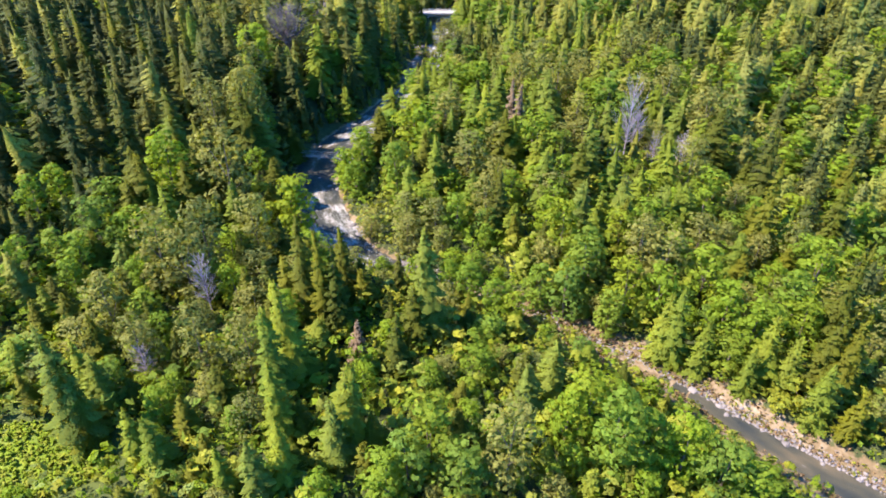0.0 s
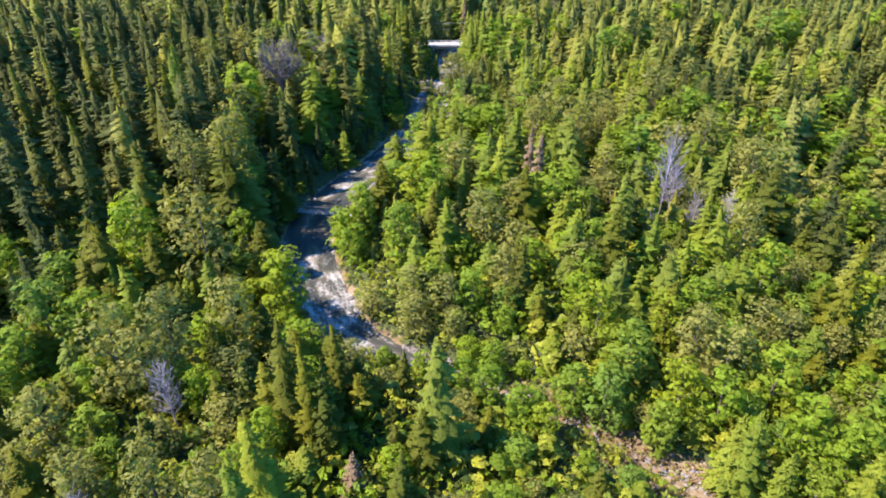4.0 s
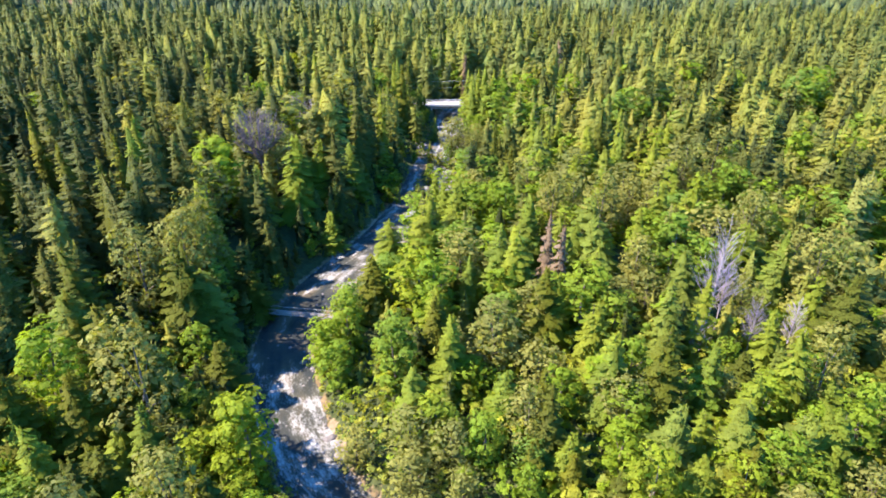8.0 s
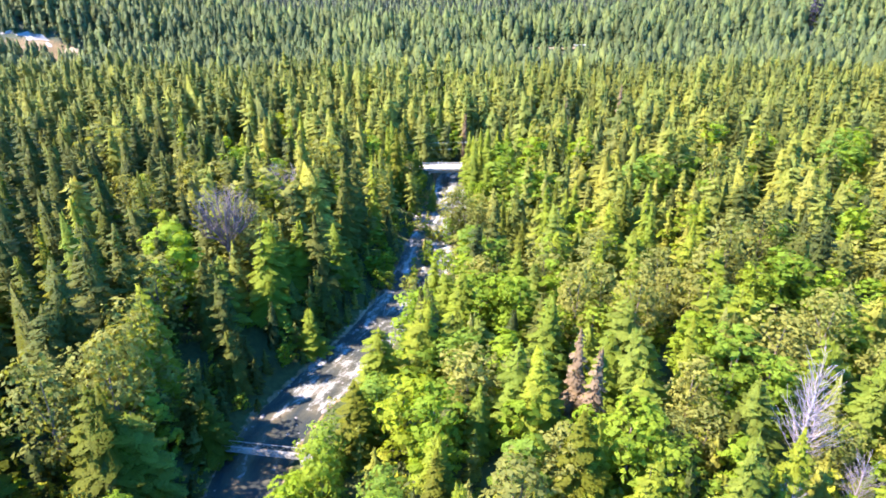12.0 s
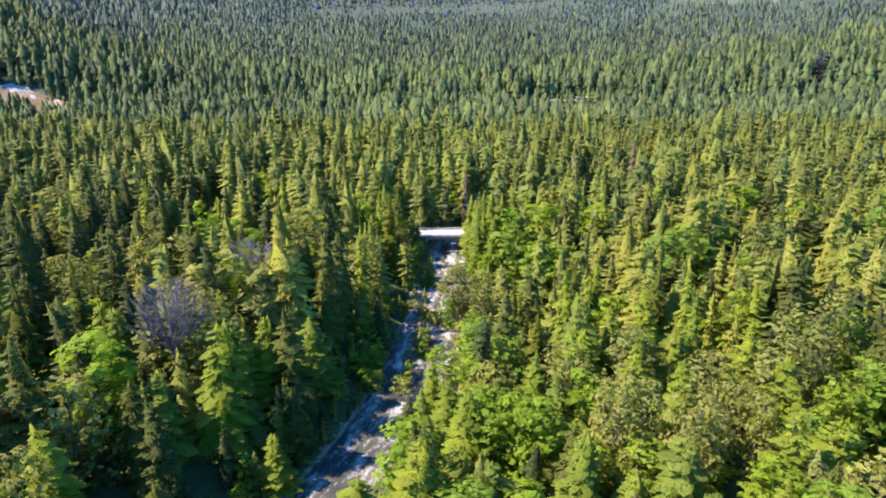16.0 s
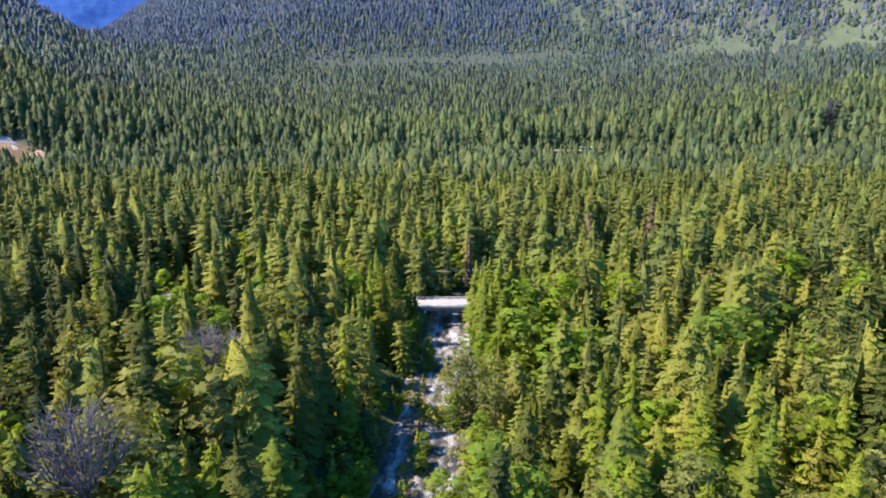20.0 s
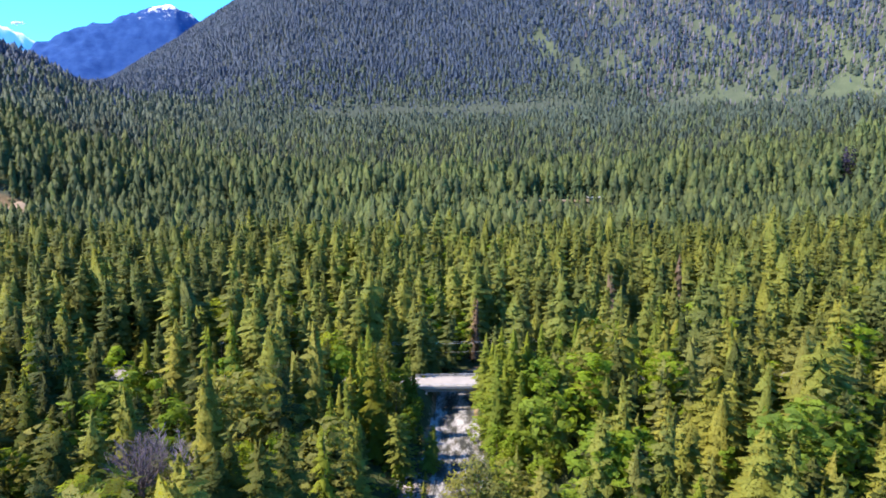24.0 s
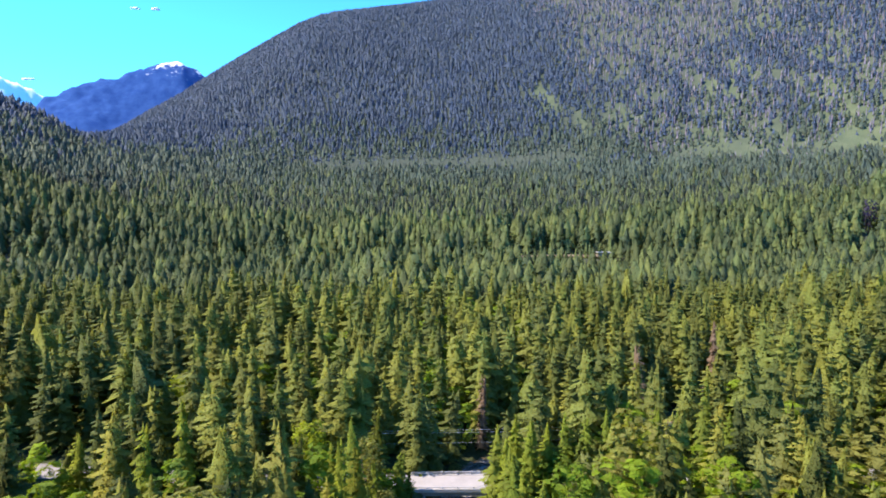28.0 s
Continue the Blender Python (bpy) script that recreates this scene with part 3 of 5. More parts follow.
def limbs(rng, mids, thick, top=0.8, count=5, lean=0.02):
    """The trunk, and the limbs that carry the lobes."""
    trunk = [(lean * math.sin(3 * u), lean * math.cos(2 * u) - lean, u * top) for u in np.linspace(-0.03, 1, 7)]
    bits = [join_bits([tube(trunk, [thick * (1.05 - 0.85 * u) for u in np.linspace(0, 1, 7)], 7)])]
    for m, rad in mids[::max(1, len(mids) // count)][:count]:
        b = Vector((0, 0, max(0.12, m.z * 0.62)))
        h = b.lerp(m, 0.5) + Vector((0, 0, 0.02))
        bits.append(join_bits([tube([tuple(b), tuple(h), tuple(m)], [thick * 0.4, thick * 0.25, thick * 0.08], 4)]))
    return bits


def bare_crown(rng, wide, count, low=0.2):
    """Bare twigs of a dead tree."""
    bits = []
    for i in range(count):
        u = low + (0.97 - low) * i / count
        a = 2.4 * i + rng.uniform(-0.4, 0.4)
        L = wide * (1.15 - 0.8 * u) * rng.uniform(0.6, 1.2)
        d = Vector((math.cos(a), math.sin(a), rng.uniform(0.5, 1.5)))
        b = Vector((0, 0, u * 0.85))
        m, t = b + d * L * 0.5, b + d * L + Vector((0, 0, 0.03))
        bits.append(tube([tuple(b), tuple(m), tuple(t)], [0.0034, 0.0022, 0.0009], 3))
        for k in range(5):
            e = a + rng.uniform(-1.2, 1.2)
            s = b.lerp(t, rng.uniform(0.3, 0.95))
            bits.append(tube([tuple(s), tuple(s + Vector((math.cos(e), math.sin(e), rng.uniform(0.3, 1.6))) * L * 0.45)], [0.0016, 0.0006], 3))
    return join_bits(bits)


def vase_crown(rng, wide, low, count):
    """Bare limbs that rise and spread from a short trunk, each with many fine twigs."""
    bits = []
    for i in range(count):
        a, q = 2.4 * i + rng.uniform(-0.3, 0.3), math.sqrt((i + 0.5) / count)
        b = Vector((0, 0, low + 0.2 * rng.random()))
        t = Vector((wide * q * math.cos(a), wide * q * math.sin(a), 0.98 - 0.26 * q * q * rng.uniform(0.5, 1.2)))
        m = b.lerp(t, 0.5) + Vector((0.25 * t.x, 0.25 * t.y, -0.01))
        path = [b, b.lerp(m, 0.6), m, m.lerp(t, 0.55), t]
        bits.append(tube([tuple(p) for p in path], [0.006, 0.005, 0.004, 0.003, 0.0012], 4))
        for k in range(16):
            u = rng.uniform(0.25, 1.0) * 3.99
            s = path[int(u)].lerp(path[int(u) + 1], u % 1)
            e, rise = a + rng.uniform(-1.6, 1.6), rng.uniform(0.2, 1.3)
            d = Vector((math.cos(e), math.sin(e), rise)).normalized() * rng.uniform(0.05, 0.12)
            bits.append(tube([tuple(s), tuple(s + d * 0.6), tuple(s + d + Vector((0, 0, 0.02)))], [0.0026, 0.0018, 0.0008], 3))
    return join_bits(bits)


rng = random.Random(7)


def spray_cone(rng, count, spread, low, size, power=0.8, tiers=14, inner=0.5):
    """A conifer's crown of small drooping needle sprays, thicker towards its outside, with an uneven outline."""
    V, Fc = [], []
    lobes = [rng.uniform(0.7, 1.28) for _ in range(9)]
    lop = rng.uniform(0, 6.28)
    for i in range(count):
        q = (i + rng.random()) / count
        u = low + (1 - low) * (1 - (1 - q) ** 0.62)
        u = (math.floor(u * tiers) + rng.random() * 0.65) / tiers
        a = i * 2.39996 + rng.uniform(-0.6, 0.6)
        lobe = lobes[int(u * 8.99)] * (1 + 0.18 * math.cos(a - lop) + 0.12 * math.cos(3 * a + 5 * u))
        R = spread * max(0.02, 1 - u) ** power * lobe + 0.006
        k = R * (1 - inner * rng.random() ** 2)
        out = Vector((math.cos(a), math.sin(a), 0))
        p = out * k + Vector((0, 0, u - 0.25 * k))
        nrm = (out * 0.8 + Vector((rng.gauss(0, 0.28), rng.gauss(0, 0.28), 0.6 + rng.gauss(0, 0.22)))).normalized()
        t = (out + Vector((0, 0, -0.35)) + Vector((rng.gauss(0, 0.35), rng.gauss(0, 0.35), rng.gauss(0, 0.2))))
        t = (t - nrm * t.dot(nrm)).normalized()
        w = nrm.cross(t)
        s = size * rng.uniform(0.75, 1.5) * (0.6 + 0.4 * min(1, (1 - u) * 2.2))
        o = len(V)
        V.extend([tuple(p - t * s * 0.8), tuple(p + w * s * 0.62 + t * s * 0.1), tuple(p + t * s * 1.25 - Vector((0, 0, s * 0.25))), tuple(p - w * s * 0.62 + t * s * 0.1)])
        Fc.extend([(o, o + 1, o + 2), (o, o + 2, o + 3)])
    o = len(V)
    V.extend([(0.012, 0, 0.94), (-0.008, 0.01, 0.94), (-0.008, -0.01, 0.94), (0, 0, 1.01)])
    Fc.extend([(o, o + 1, o + 3), (o + 1, o + 2, o + 3), (o + 2, o, o + 3)])
    return rounded(V, Fc)


def skirted(rng, layers, points, spread, low, sprays=0, power=0.75, size=0.05):
    """A conifer's crown of ragged skirts, with needle sprays standing out of them."""
    V, Fc = [], []
    lop, bulge = rng.uniform(0, 6.28), [rng.uniform(0.78, 1.2) for _ in range(7)]
    for i in range(layers):
        u = low + (0.98 - low) * (i + rng.uniform(-0.25, 0.25)) / layers
        R = spread * max(0.02, 1 - u) ** power * bulge[max(0, min(6, int(u * 7)))]
        top = min(1.0, u + (0.98 - low) / layers * rng.uniform(1.5, 2.3) + 0.02)
        o, a0 = len(V), rng.random() * 6.28
        for k in range(points):
            a = a0 + 6.283 * k / points + rng.uniform(-0.25, 0.25)
            rr = R * (1.2 if k % 2 else 0.75) * rng.uniform(0.7, 1.25) * (1 + 0.15 * math.cos(a - lop))
            V.append((rr * math.cos(a), rr * math.sin(a), u - 0.2 * rr + rng.uniform(-0.03, 0.03)))
        V.append((rng.uniform(-0.012, 0.012), rng.uniform(-0.012, 0.012), top))
        Fc += [(o + k, o + (k + 1) % points, o + points) for k in range(points)]
    crown = rounded(V, Fc)
    if sprays:
        crown = joined(crown, spray_cone(rng, sprays, spread * 1.36, low, size, power, 16, 0.3))
    crown[0][:, 0] += rng.uniform(-0.05, 0.05) * crown[0][:, 2] ** 2
    return crown


def stem(thick=0.011, top=0.96):
    return join_bits([tube([(0, 0, -0.03), (0.002, 0, 0.3), (0, 0.002, 0.65), (0, 0, top)], [thick, thick * 0.8, thick * 0.45, thick * 0.1], 6)])


SHAPES = {}


def shape(kind, variants):
    SHAPES[kind] = variants


shape("spruce", [(stem(), boughs(rng, 20, 11, rng.uniform(0.135, 0.17), 0.07, 0.55, 0.74, True, 0.25)) for _ in range(6)])
shape("fir", [(stem(), boughs(rng, 19, 11, rng.uniform(0.16, 0.2), 0.03, 0.4, 0.76, True, 0.2)) for _ in range(6)])
shape("cedar", [(stem(), boughs(rng, 19, 10, rng.uniform(0.115, 0.145), 0.04, 0.95, 0.58, True, 0.0)) for _ in range(5)])


def leafy(lobes, leaves, wide, low, size, thick=0.014):
    v, f, d, mids = leafy_crown(rng, lobes, leaves, wide, low, size)
    return (limbs(rng, mids, thick), (v, f, d))


shape("alder", [leafy(24, 860, rng.uniform(0.19, 0.24), 0.06, 0.0225) for _ in range(5)])
shape("cottonwood", [leafy(30, 920, rng.uniform(0.22, 0.29), 0.14, 0.0193) for _ in range(4)])
shape("shrub", [leafy(10, 200, rng.uniform(0.5, 0.65), 0.2, 0.06, 0.02) for _ in range(4)])
shape("dead_tree", [(stem(0.013, 0.97), bare_crown(rng, rng.uniform(0.17, 0.24), 55, 0.3)) for _ in range(3)])
shape("bare_tree", [(stem(0.012, 0.7), vase_crown(rng, 0.25, 0.4, 36)) for _ in range(2)])
shape("plum", [leafy(20, 300, 0.34, 0.15, 0.03) for _ in range(1)])
shape("rust_fir", [(stem(), boughs(rng, 14, 8, 0.14, 0.1, 0.5, 0.7)) for _ in range(2)])
CROWN = {"spruce": M_SPRUCE, "fir": M_FIR, "cedar": M_FIR, "alder": M_ALDER, "cottonwood": M_COTTON, "shrub": M_SHRUB, "dead_tree": M_TWIG, "bare_tree": M_PURPLE, "rust_fir": M_RUST, "plum": M_PLUM}
LABEL = {"spruce": ("dark green spruce with drooping layered branches", "conifer"), "fir": ("bright yellow-green young fir, branched to the ground", "conifer"),
         "cedar": ("slender yellowish cedar with hanging fronds", "conifer"), "alder": ("bright green leafy alder beside the creek", "tree"),
         "cottonwood": ("tall grey-green cottonwood with a broad uneven crown", "tree"), "shrub": ("low leafy willow shrub on the bank", "shrub"),
         "dead_tree": ("bare grey dead tree with fine twigs", "dead tree"), "bare_tree": ("leafless purple-grey tree with a broad spreading crown", "dead tree"), "plum": ("round tree with dark purple-black foliage", "tree"), "rust_fir": ("dying fir with rust-brown needles", "conifer")}
NAME = {"rust_fir": "dying_fir", "plum": "dark_tree", "shrub": "willow_shrub"}
GROUP = {"spruce": "spruces of the valley", "fir": "young firs", "cedar": "cedars", "alder": "alders along the creek", "cottonwood": "cottonwoods", "shrub": "willow shrubs",
         "dead_tree": "dead trees", "bare_tree": "dead trees", "rust_fir": "dying firs", "plum": "dark trees"}
MESHES = {}


def tree_object(kind, x, y, h, wide=1.0, turn=None, variant=None):
    """One tree: an Empty at its foot with trunk and crown."""
    k = rng.randrange(len(SHAPES[kind])) if variant is None else variant
    if (kind, k) not in MESHES:
        wood_bits, (cv, cf, *cn) = SHAPES[kind][k]
        wood_bits = wood_bits if isinstance(wood_bits, list) else [wood_bits]
        MESHES[kind, k] = [from_arrays("trunk" if i == 0 else "limb", tv, tf, [{"dead_tree": M_TWIG, "bare_tree": M_PURPLE}.get(kind, M_BARK)], smooth=True) for i, (tv, tf) in enumerate(wood_bits)]
        MESHES[kind, k].append(from_arrays("bare_crown" if kind in ("dead_tree", "bare_tree") else "crown", cv, cf, [CROWN[kind]], normals=cn[0] if cn else None))
    root = new(NAME.get(kind, kind))
    for me in MESHES[kind, k]:
        o = new(me.name.split(".")[0], me)
        o.parent = root
    z = float(ground(x, y)) - 0.1
    root.matrix_basis = Matrix.Translation((x, y, z)) @ Matrix.Rotation(rng.random() * 6.28 if turn is None else turn, 4, "Z") @ Matrix.Diagonal((h * wide, h * wide, h, 1))
    label, cat = LABEL[kind]
    tagged(root, label, cat, GROUP[kind])
    return root


def blob_leaf(rng, lobes, leaves, wide, low, size):
    return leafy_crown(rng, lobes, leaves, wide, low, size)[:3]


MID = {"spruce": [boughs(rng, 15, 11, rng.uniform(0.10, 0.13), 0.05, 0.6, rng.uniform(0.48, 0.68), False, 0.2) for _ in range(9)], "fir": [boughs(rng, 15, 11, rng.uniform(0.115, 0.15), 0.03, 0.5, rng.uniform(0.48, 0.68), False, 0.2) for _ in range(9)],
       "cedar": [boughs(rng, 15, 11, rng.uniform(0.10, 0.125), 0.03, 0.95, rng.uniform(0.4, 0.52), False) for _ in range(7)], "alder": [blob_leaf(rng, 17, 330, 0.22, 0.08, 0.0315) for _ in range(5)],
       "cottonwood": [blob_leaf(rng, 20, 340, 0.26, 0.16, 0.029) for _ in range(5)]}
MIDFAR = {"spruce": [boughs(rng, 12, 9, rng.uniform(0.105, 0.135), 0.06, 0.6, rng.uniform(0.42, 0.6), False, 0.2) for _ in range(10)], "fir": [boughs(rng, 12, 9, rng.uniform(0.11, 0.145), 0.04, 0.55, rng.uniform(0.42, 0.6), False, 0.2) for _ in range(10)],
          "cedar": [boughs(rng, 12, 9, rng.uniform(0.10, 0.125), 0.04, 0.95, rng.uniform(0.36, 0.48), False) for _ in range(8)], "alder": [blob_leaf(rng, 11, 170, 0.23, 0.1, 0.042) for _ in range(5)]}
FAR = {"cedar": [skirted(rng, 4, 7, rng.uniform(0.10, 0.13), 0.06, 14, 0.45, 0.05) for _ in range(7)], "spruce": [skirted(rng, 4, 7, rng.uniform(0.12, 0.155), 0.06, 14, rng.uniform(0.5, 0.65), 0.05) for _ in range(8)],
       "fir": [skirted(rng, 4, 7, rng.uniform(0.13, 0.17), 0.05, 14, rng.uniform(0.5, 0.62), 0.05) for _ in range(8)], "alder": [blob_leaf(rng, 5, 34, 0.25, 0.2, 0.085) for _ in range(4)]}
HILLNEAR = [skirted(rng, 2, 6, rng.uniform(0.13, 0.17), 0.03, 0, 0.62) for _ in range(8)]
HILL = [skirted(rng, 2, 4, rng.uniform(0.15, 0.2), 0.0, 0, 0.62) for _ in range(8)]
gen = np.random.default_rng(11)


def wood(name, label, shapes, kinds, x, y, h, wide, mats, z=None):
    """Many trees as one mesh: kinds indexes shapes, a list of lists of templates."""
    z = ground(x, y) if z is None else z
    V, Fc, T, I, N, o = [], [], [], [], [], 0
    for k, temps in enumerate(shapes):
        pick = gen.integers(len(temps), size=len(x))
        for j, (tv, tf, td) in enumerate(temps):
            w = np.flatnonzero((kinds == k) & (pick == j))
            if not len(w):
                continue
            a = gen.random(len(w)) * 6.283
            c, s = np.cos(a)[:, None], np.sin(a)[:, None]
            hw = (h[w] * wide[w])[:, None]
            px = x[w][:, None] + hw * (c * tv[:, 0] - s * tv[:, 1])
            py = y[w][:, None] + hw * (s * tv[:, 0] + c * tv[:, 1])
            pz = z[w][:, None] + h[w][:, None] * tv[:, 2]
            V.append(np.stack([px, py, pz], -1).reshape(-1, 3))
            N.append(np.stack([c * td[:, 0] - s * td[:, 1], s * td[:, 0] + c * td[:, 1], np.broadcast_to(td[:, 2], px.shape)], -1).reshape(-1, 3))
            Fc.append((tf[None] + (o + np.arange(len(w)) * len(tv))[:, None, None]).reshape(-1, 3))
            T.append(np.repeat(gen.random(len(w)), len(tv)))
            I.append(np.full(len(w) * len(tf), k))
            o += len(w) * len(tv)
    me = from_arrays(name, np.concatenate(V), np.concatenate(Fc), mats, np.concatenate(I), np.concatenate(T), normals=np.concatenate(N))
    return tagged(new(name, me), label, "forest", kind="stuff")


def scatter(step, y0, y1, jitter=0.42):
    """Places on a shaken grid over the part of the valley that opens before the creek's bend."""
    w = max(165, 0.80 * (y1 - 20) + 25)
    gx, gy = np.meshgrid(np.arange(-w, w, step), np.arange(y0, y1, step))
    x, y = gx.ravel() + gen.uniform(-jitter, jitter, gx.size) * step, gy.ravel() + gen.uniform(-jitter, jitter, gx.size) * step
    keep = np.abs(x) < np.maximum(np.interp(y, [20, 60, 150], [95, 125, 160]), 0.80 * (y - 20) + 12)
    return x[keep], y[keep]


def open_ground(x, y):
    """Where no tree stands: the creek, the road, the meadow, the landing."""
    d = river_gap(x, y)
    road = (np.abs(y - road_y(x)) < 4.9) & (np.abs(x) < 190)
    meadow = ((x + 66) / 15) ** 2 + ((y - 60) / 7.5) ** 2 < 1
    pit = ((x + 345) / 42) ** 2 + ((y - 624) / 14) ** 2 < 1
    pit |= (np.abs(x - 97) < 34) & (np.abs(y - 668) < 5)
    pit |= ((x + 101) / 9) ** 2 + ((y - 347) / 7) ** 2 < 1
    return (d < np.where((y < 113) & (x > -6), np.interp(y, [60, 75, 95, 106], [3.8, 4.2, 3.8, 2.2]), 1.2)) | road | meadow | pit


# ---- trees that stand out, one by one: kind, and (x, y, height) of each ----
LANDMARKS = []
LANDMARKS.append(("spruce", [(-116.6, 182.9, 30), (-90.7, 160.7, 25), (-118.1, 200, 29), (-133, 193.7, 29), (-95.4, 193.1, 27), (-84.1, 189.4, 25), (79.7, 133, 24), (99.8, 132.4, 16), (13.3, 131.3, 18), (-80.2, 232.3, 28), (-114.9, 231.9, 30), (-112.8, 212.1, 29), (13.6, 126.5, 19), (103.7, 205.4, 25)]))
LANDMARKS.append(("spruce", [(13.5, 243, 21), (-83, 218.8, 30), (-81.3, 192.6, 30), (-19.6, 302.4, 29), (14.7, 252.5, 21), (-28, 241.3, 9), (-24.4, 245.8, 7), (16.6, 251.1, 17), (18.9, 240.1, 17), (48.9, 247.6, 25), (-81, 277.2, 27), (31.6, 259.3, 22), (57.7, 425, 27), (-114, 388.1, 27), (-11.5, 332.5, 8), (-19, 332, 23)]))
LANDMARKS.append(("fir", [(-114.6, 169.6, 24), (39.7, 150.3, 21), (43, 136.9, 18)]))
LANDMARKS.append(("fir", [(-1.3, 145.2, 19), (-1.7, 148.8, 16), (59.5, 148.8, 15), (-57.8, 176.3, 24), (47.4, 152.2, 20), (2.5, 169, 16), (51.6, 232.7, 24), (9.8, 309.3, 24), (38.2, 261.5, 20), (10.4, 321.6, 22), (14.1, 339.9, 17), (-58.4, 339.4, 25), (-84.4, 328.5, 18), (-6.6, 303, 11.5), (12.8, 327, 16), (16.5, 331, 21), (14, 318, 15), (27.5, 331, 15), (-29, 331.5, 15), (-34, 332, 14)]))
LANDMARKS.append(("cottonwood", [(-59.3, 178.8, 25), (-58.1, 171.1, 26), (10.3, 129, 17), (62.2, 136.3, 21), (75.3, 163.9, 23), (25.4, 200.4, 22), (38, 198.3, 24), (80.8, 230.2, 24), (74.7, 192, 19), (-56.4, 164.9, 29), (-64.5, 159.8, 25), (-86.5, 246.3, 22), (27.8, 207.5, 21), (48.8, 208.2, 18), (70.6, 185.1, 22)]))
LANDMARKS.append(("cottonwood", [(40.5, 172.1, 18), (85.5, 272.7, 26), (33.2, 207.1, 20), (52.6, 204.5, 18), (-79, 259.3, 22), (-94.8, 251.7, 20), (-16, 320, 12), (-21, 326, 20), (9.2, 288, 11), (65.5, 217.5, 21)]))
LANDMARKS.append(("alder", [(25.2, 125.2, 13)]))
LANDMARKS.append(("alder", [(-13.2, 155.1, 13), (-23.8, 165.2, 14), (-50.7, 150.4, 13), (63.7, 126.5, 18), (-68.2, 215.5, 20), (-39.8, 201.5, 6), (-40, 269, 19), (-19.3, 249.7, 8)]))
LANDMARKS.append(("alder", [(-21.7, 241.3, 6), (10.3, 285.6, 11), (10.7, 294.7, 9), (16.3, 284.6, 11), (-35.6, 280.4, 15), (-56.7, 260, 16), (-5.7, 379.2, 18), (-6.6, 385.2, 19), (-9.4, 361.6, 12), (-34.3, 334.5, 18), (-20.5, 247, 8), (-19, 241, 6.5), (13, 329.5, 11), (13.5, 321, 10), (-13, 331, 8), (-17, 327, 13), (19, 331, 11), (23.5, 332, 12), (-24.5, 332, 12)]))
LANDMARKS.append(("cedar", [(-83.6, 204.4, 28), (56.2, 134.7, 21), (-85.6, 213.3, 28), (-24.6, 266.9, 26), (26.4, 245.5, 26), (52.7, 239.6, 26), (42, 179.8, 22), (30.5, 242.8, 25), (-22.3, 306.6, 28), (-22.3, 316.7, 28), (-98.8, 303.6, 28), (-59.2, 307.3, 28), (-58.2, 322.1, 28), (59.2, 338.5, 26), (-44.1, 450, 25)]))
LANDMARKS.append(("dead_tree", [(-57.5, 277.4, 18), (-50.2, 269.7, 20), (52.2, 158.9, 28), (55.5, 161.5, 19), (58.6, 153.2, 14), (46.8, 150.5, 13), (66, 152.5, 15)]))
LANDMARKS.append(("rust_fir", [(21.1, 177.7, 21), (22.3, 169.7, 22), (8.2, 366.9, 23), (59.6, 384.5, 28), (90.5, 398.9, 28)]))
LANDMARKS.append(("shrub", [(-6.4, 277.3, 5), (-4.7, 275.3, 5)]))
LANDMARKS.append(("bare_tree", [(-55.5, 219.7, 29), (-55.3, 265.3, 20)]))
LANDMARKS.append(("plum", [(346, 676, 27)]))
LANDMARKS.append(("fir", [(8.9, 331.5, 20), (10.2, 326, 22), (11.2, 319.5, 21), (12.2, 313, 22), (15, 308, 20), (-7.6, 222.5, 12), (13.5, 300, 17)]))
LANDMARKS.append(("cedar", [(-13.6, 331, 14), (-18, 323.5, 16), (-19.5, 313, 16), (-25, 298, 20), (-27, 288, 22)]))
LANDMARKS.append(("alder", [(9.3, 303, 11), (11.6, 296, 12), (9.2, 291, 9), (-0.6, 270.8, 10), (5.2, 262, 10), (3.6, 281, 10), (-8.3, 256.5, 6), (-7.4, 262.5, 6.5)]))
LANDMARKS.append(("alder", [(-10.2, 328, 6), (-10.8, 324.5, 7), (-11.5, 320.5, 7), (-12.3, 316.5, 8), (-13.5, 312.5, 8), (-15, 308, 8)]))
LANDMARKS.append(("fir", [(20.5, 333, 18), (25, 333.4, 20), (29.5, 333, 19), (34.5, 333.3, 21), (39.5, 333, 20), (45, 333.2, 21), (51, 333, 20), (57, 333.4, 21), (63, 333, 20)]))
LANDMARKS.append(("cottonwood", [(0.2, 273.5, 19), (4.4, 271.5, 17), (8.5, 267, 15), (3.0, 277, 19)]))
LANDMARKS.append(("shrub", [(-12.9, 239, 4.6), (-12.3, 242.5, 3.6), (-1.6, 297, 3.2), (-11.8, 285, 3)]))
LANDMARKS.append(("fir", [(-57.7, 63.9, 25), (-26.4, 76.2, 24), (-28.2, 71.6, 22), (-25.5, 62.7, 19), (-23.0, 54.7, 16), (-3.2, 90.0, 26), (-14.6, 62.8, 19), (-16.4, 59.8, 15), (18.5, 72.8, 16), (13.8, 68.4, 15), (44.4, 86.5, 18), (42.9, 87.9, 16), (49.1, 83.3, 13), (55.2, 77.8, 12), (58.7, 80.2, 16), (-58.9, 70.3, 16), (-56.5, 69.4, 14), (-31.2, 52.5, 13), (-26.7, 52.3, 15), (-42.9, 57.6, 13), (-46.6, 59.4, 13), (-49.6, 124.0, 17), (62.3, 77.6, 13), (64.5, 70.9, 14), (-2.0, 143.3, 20)]))
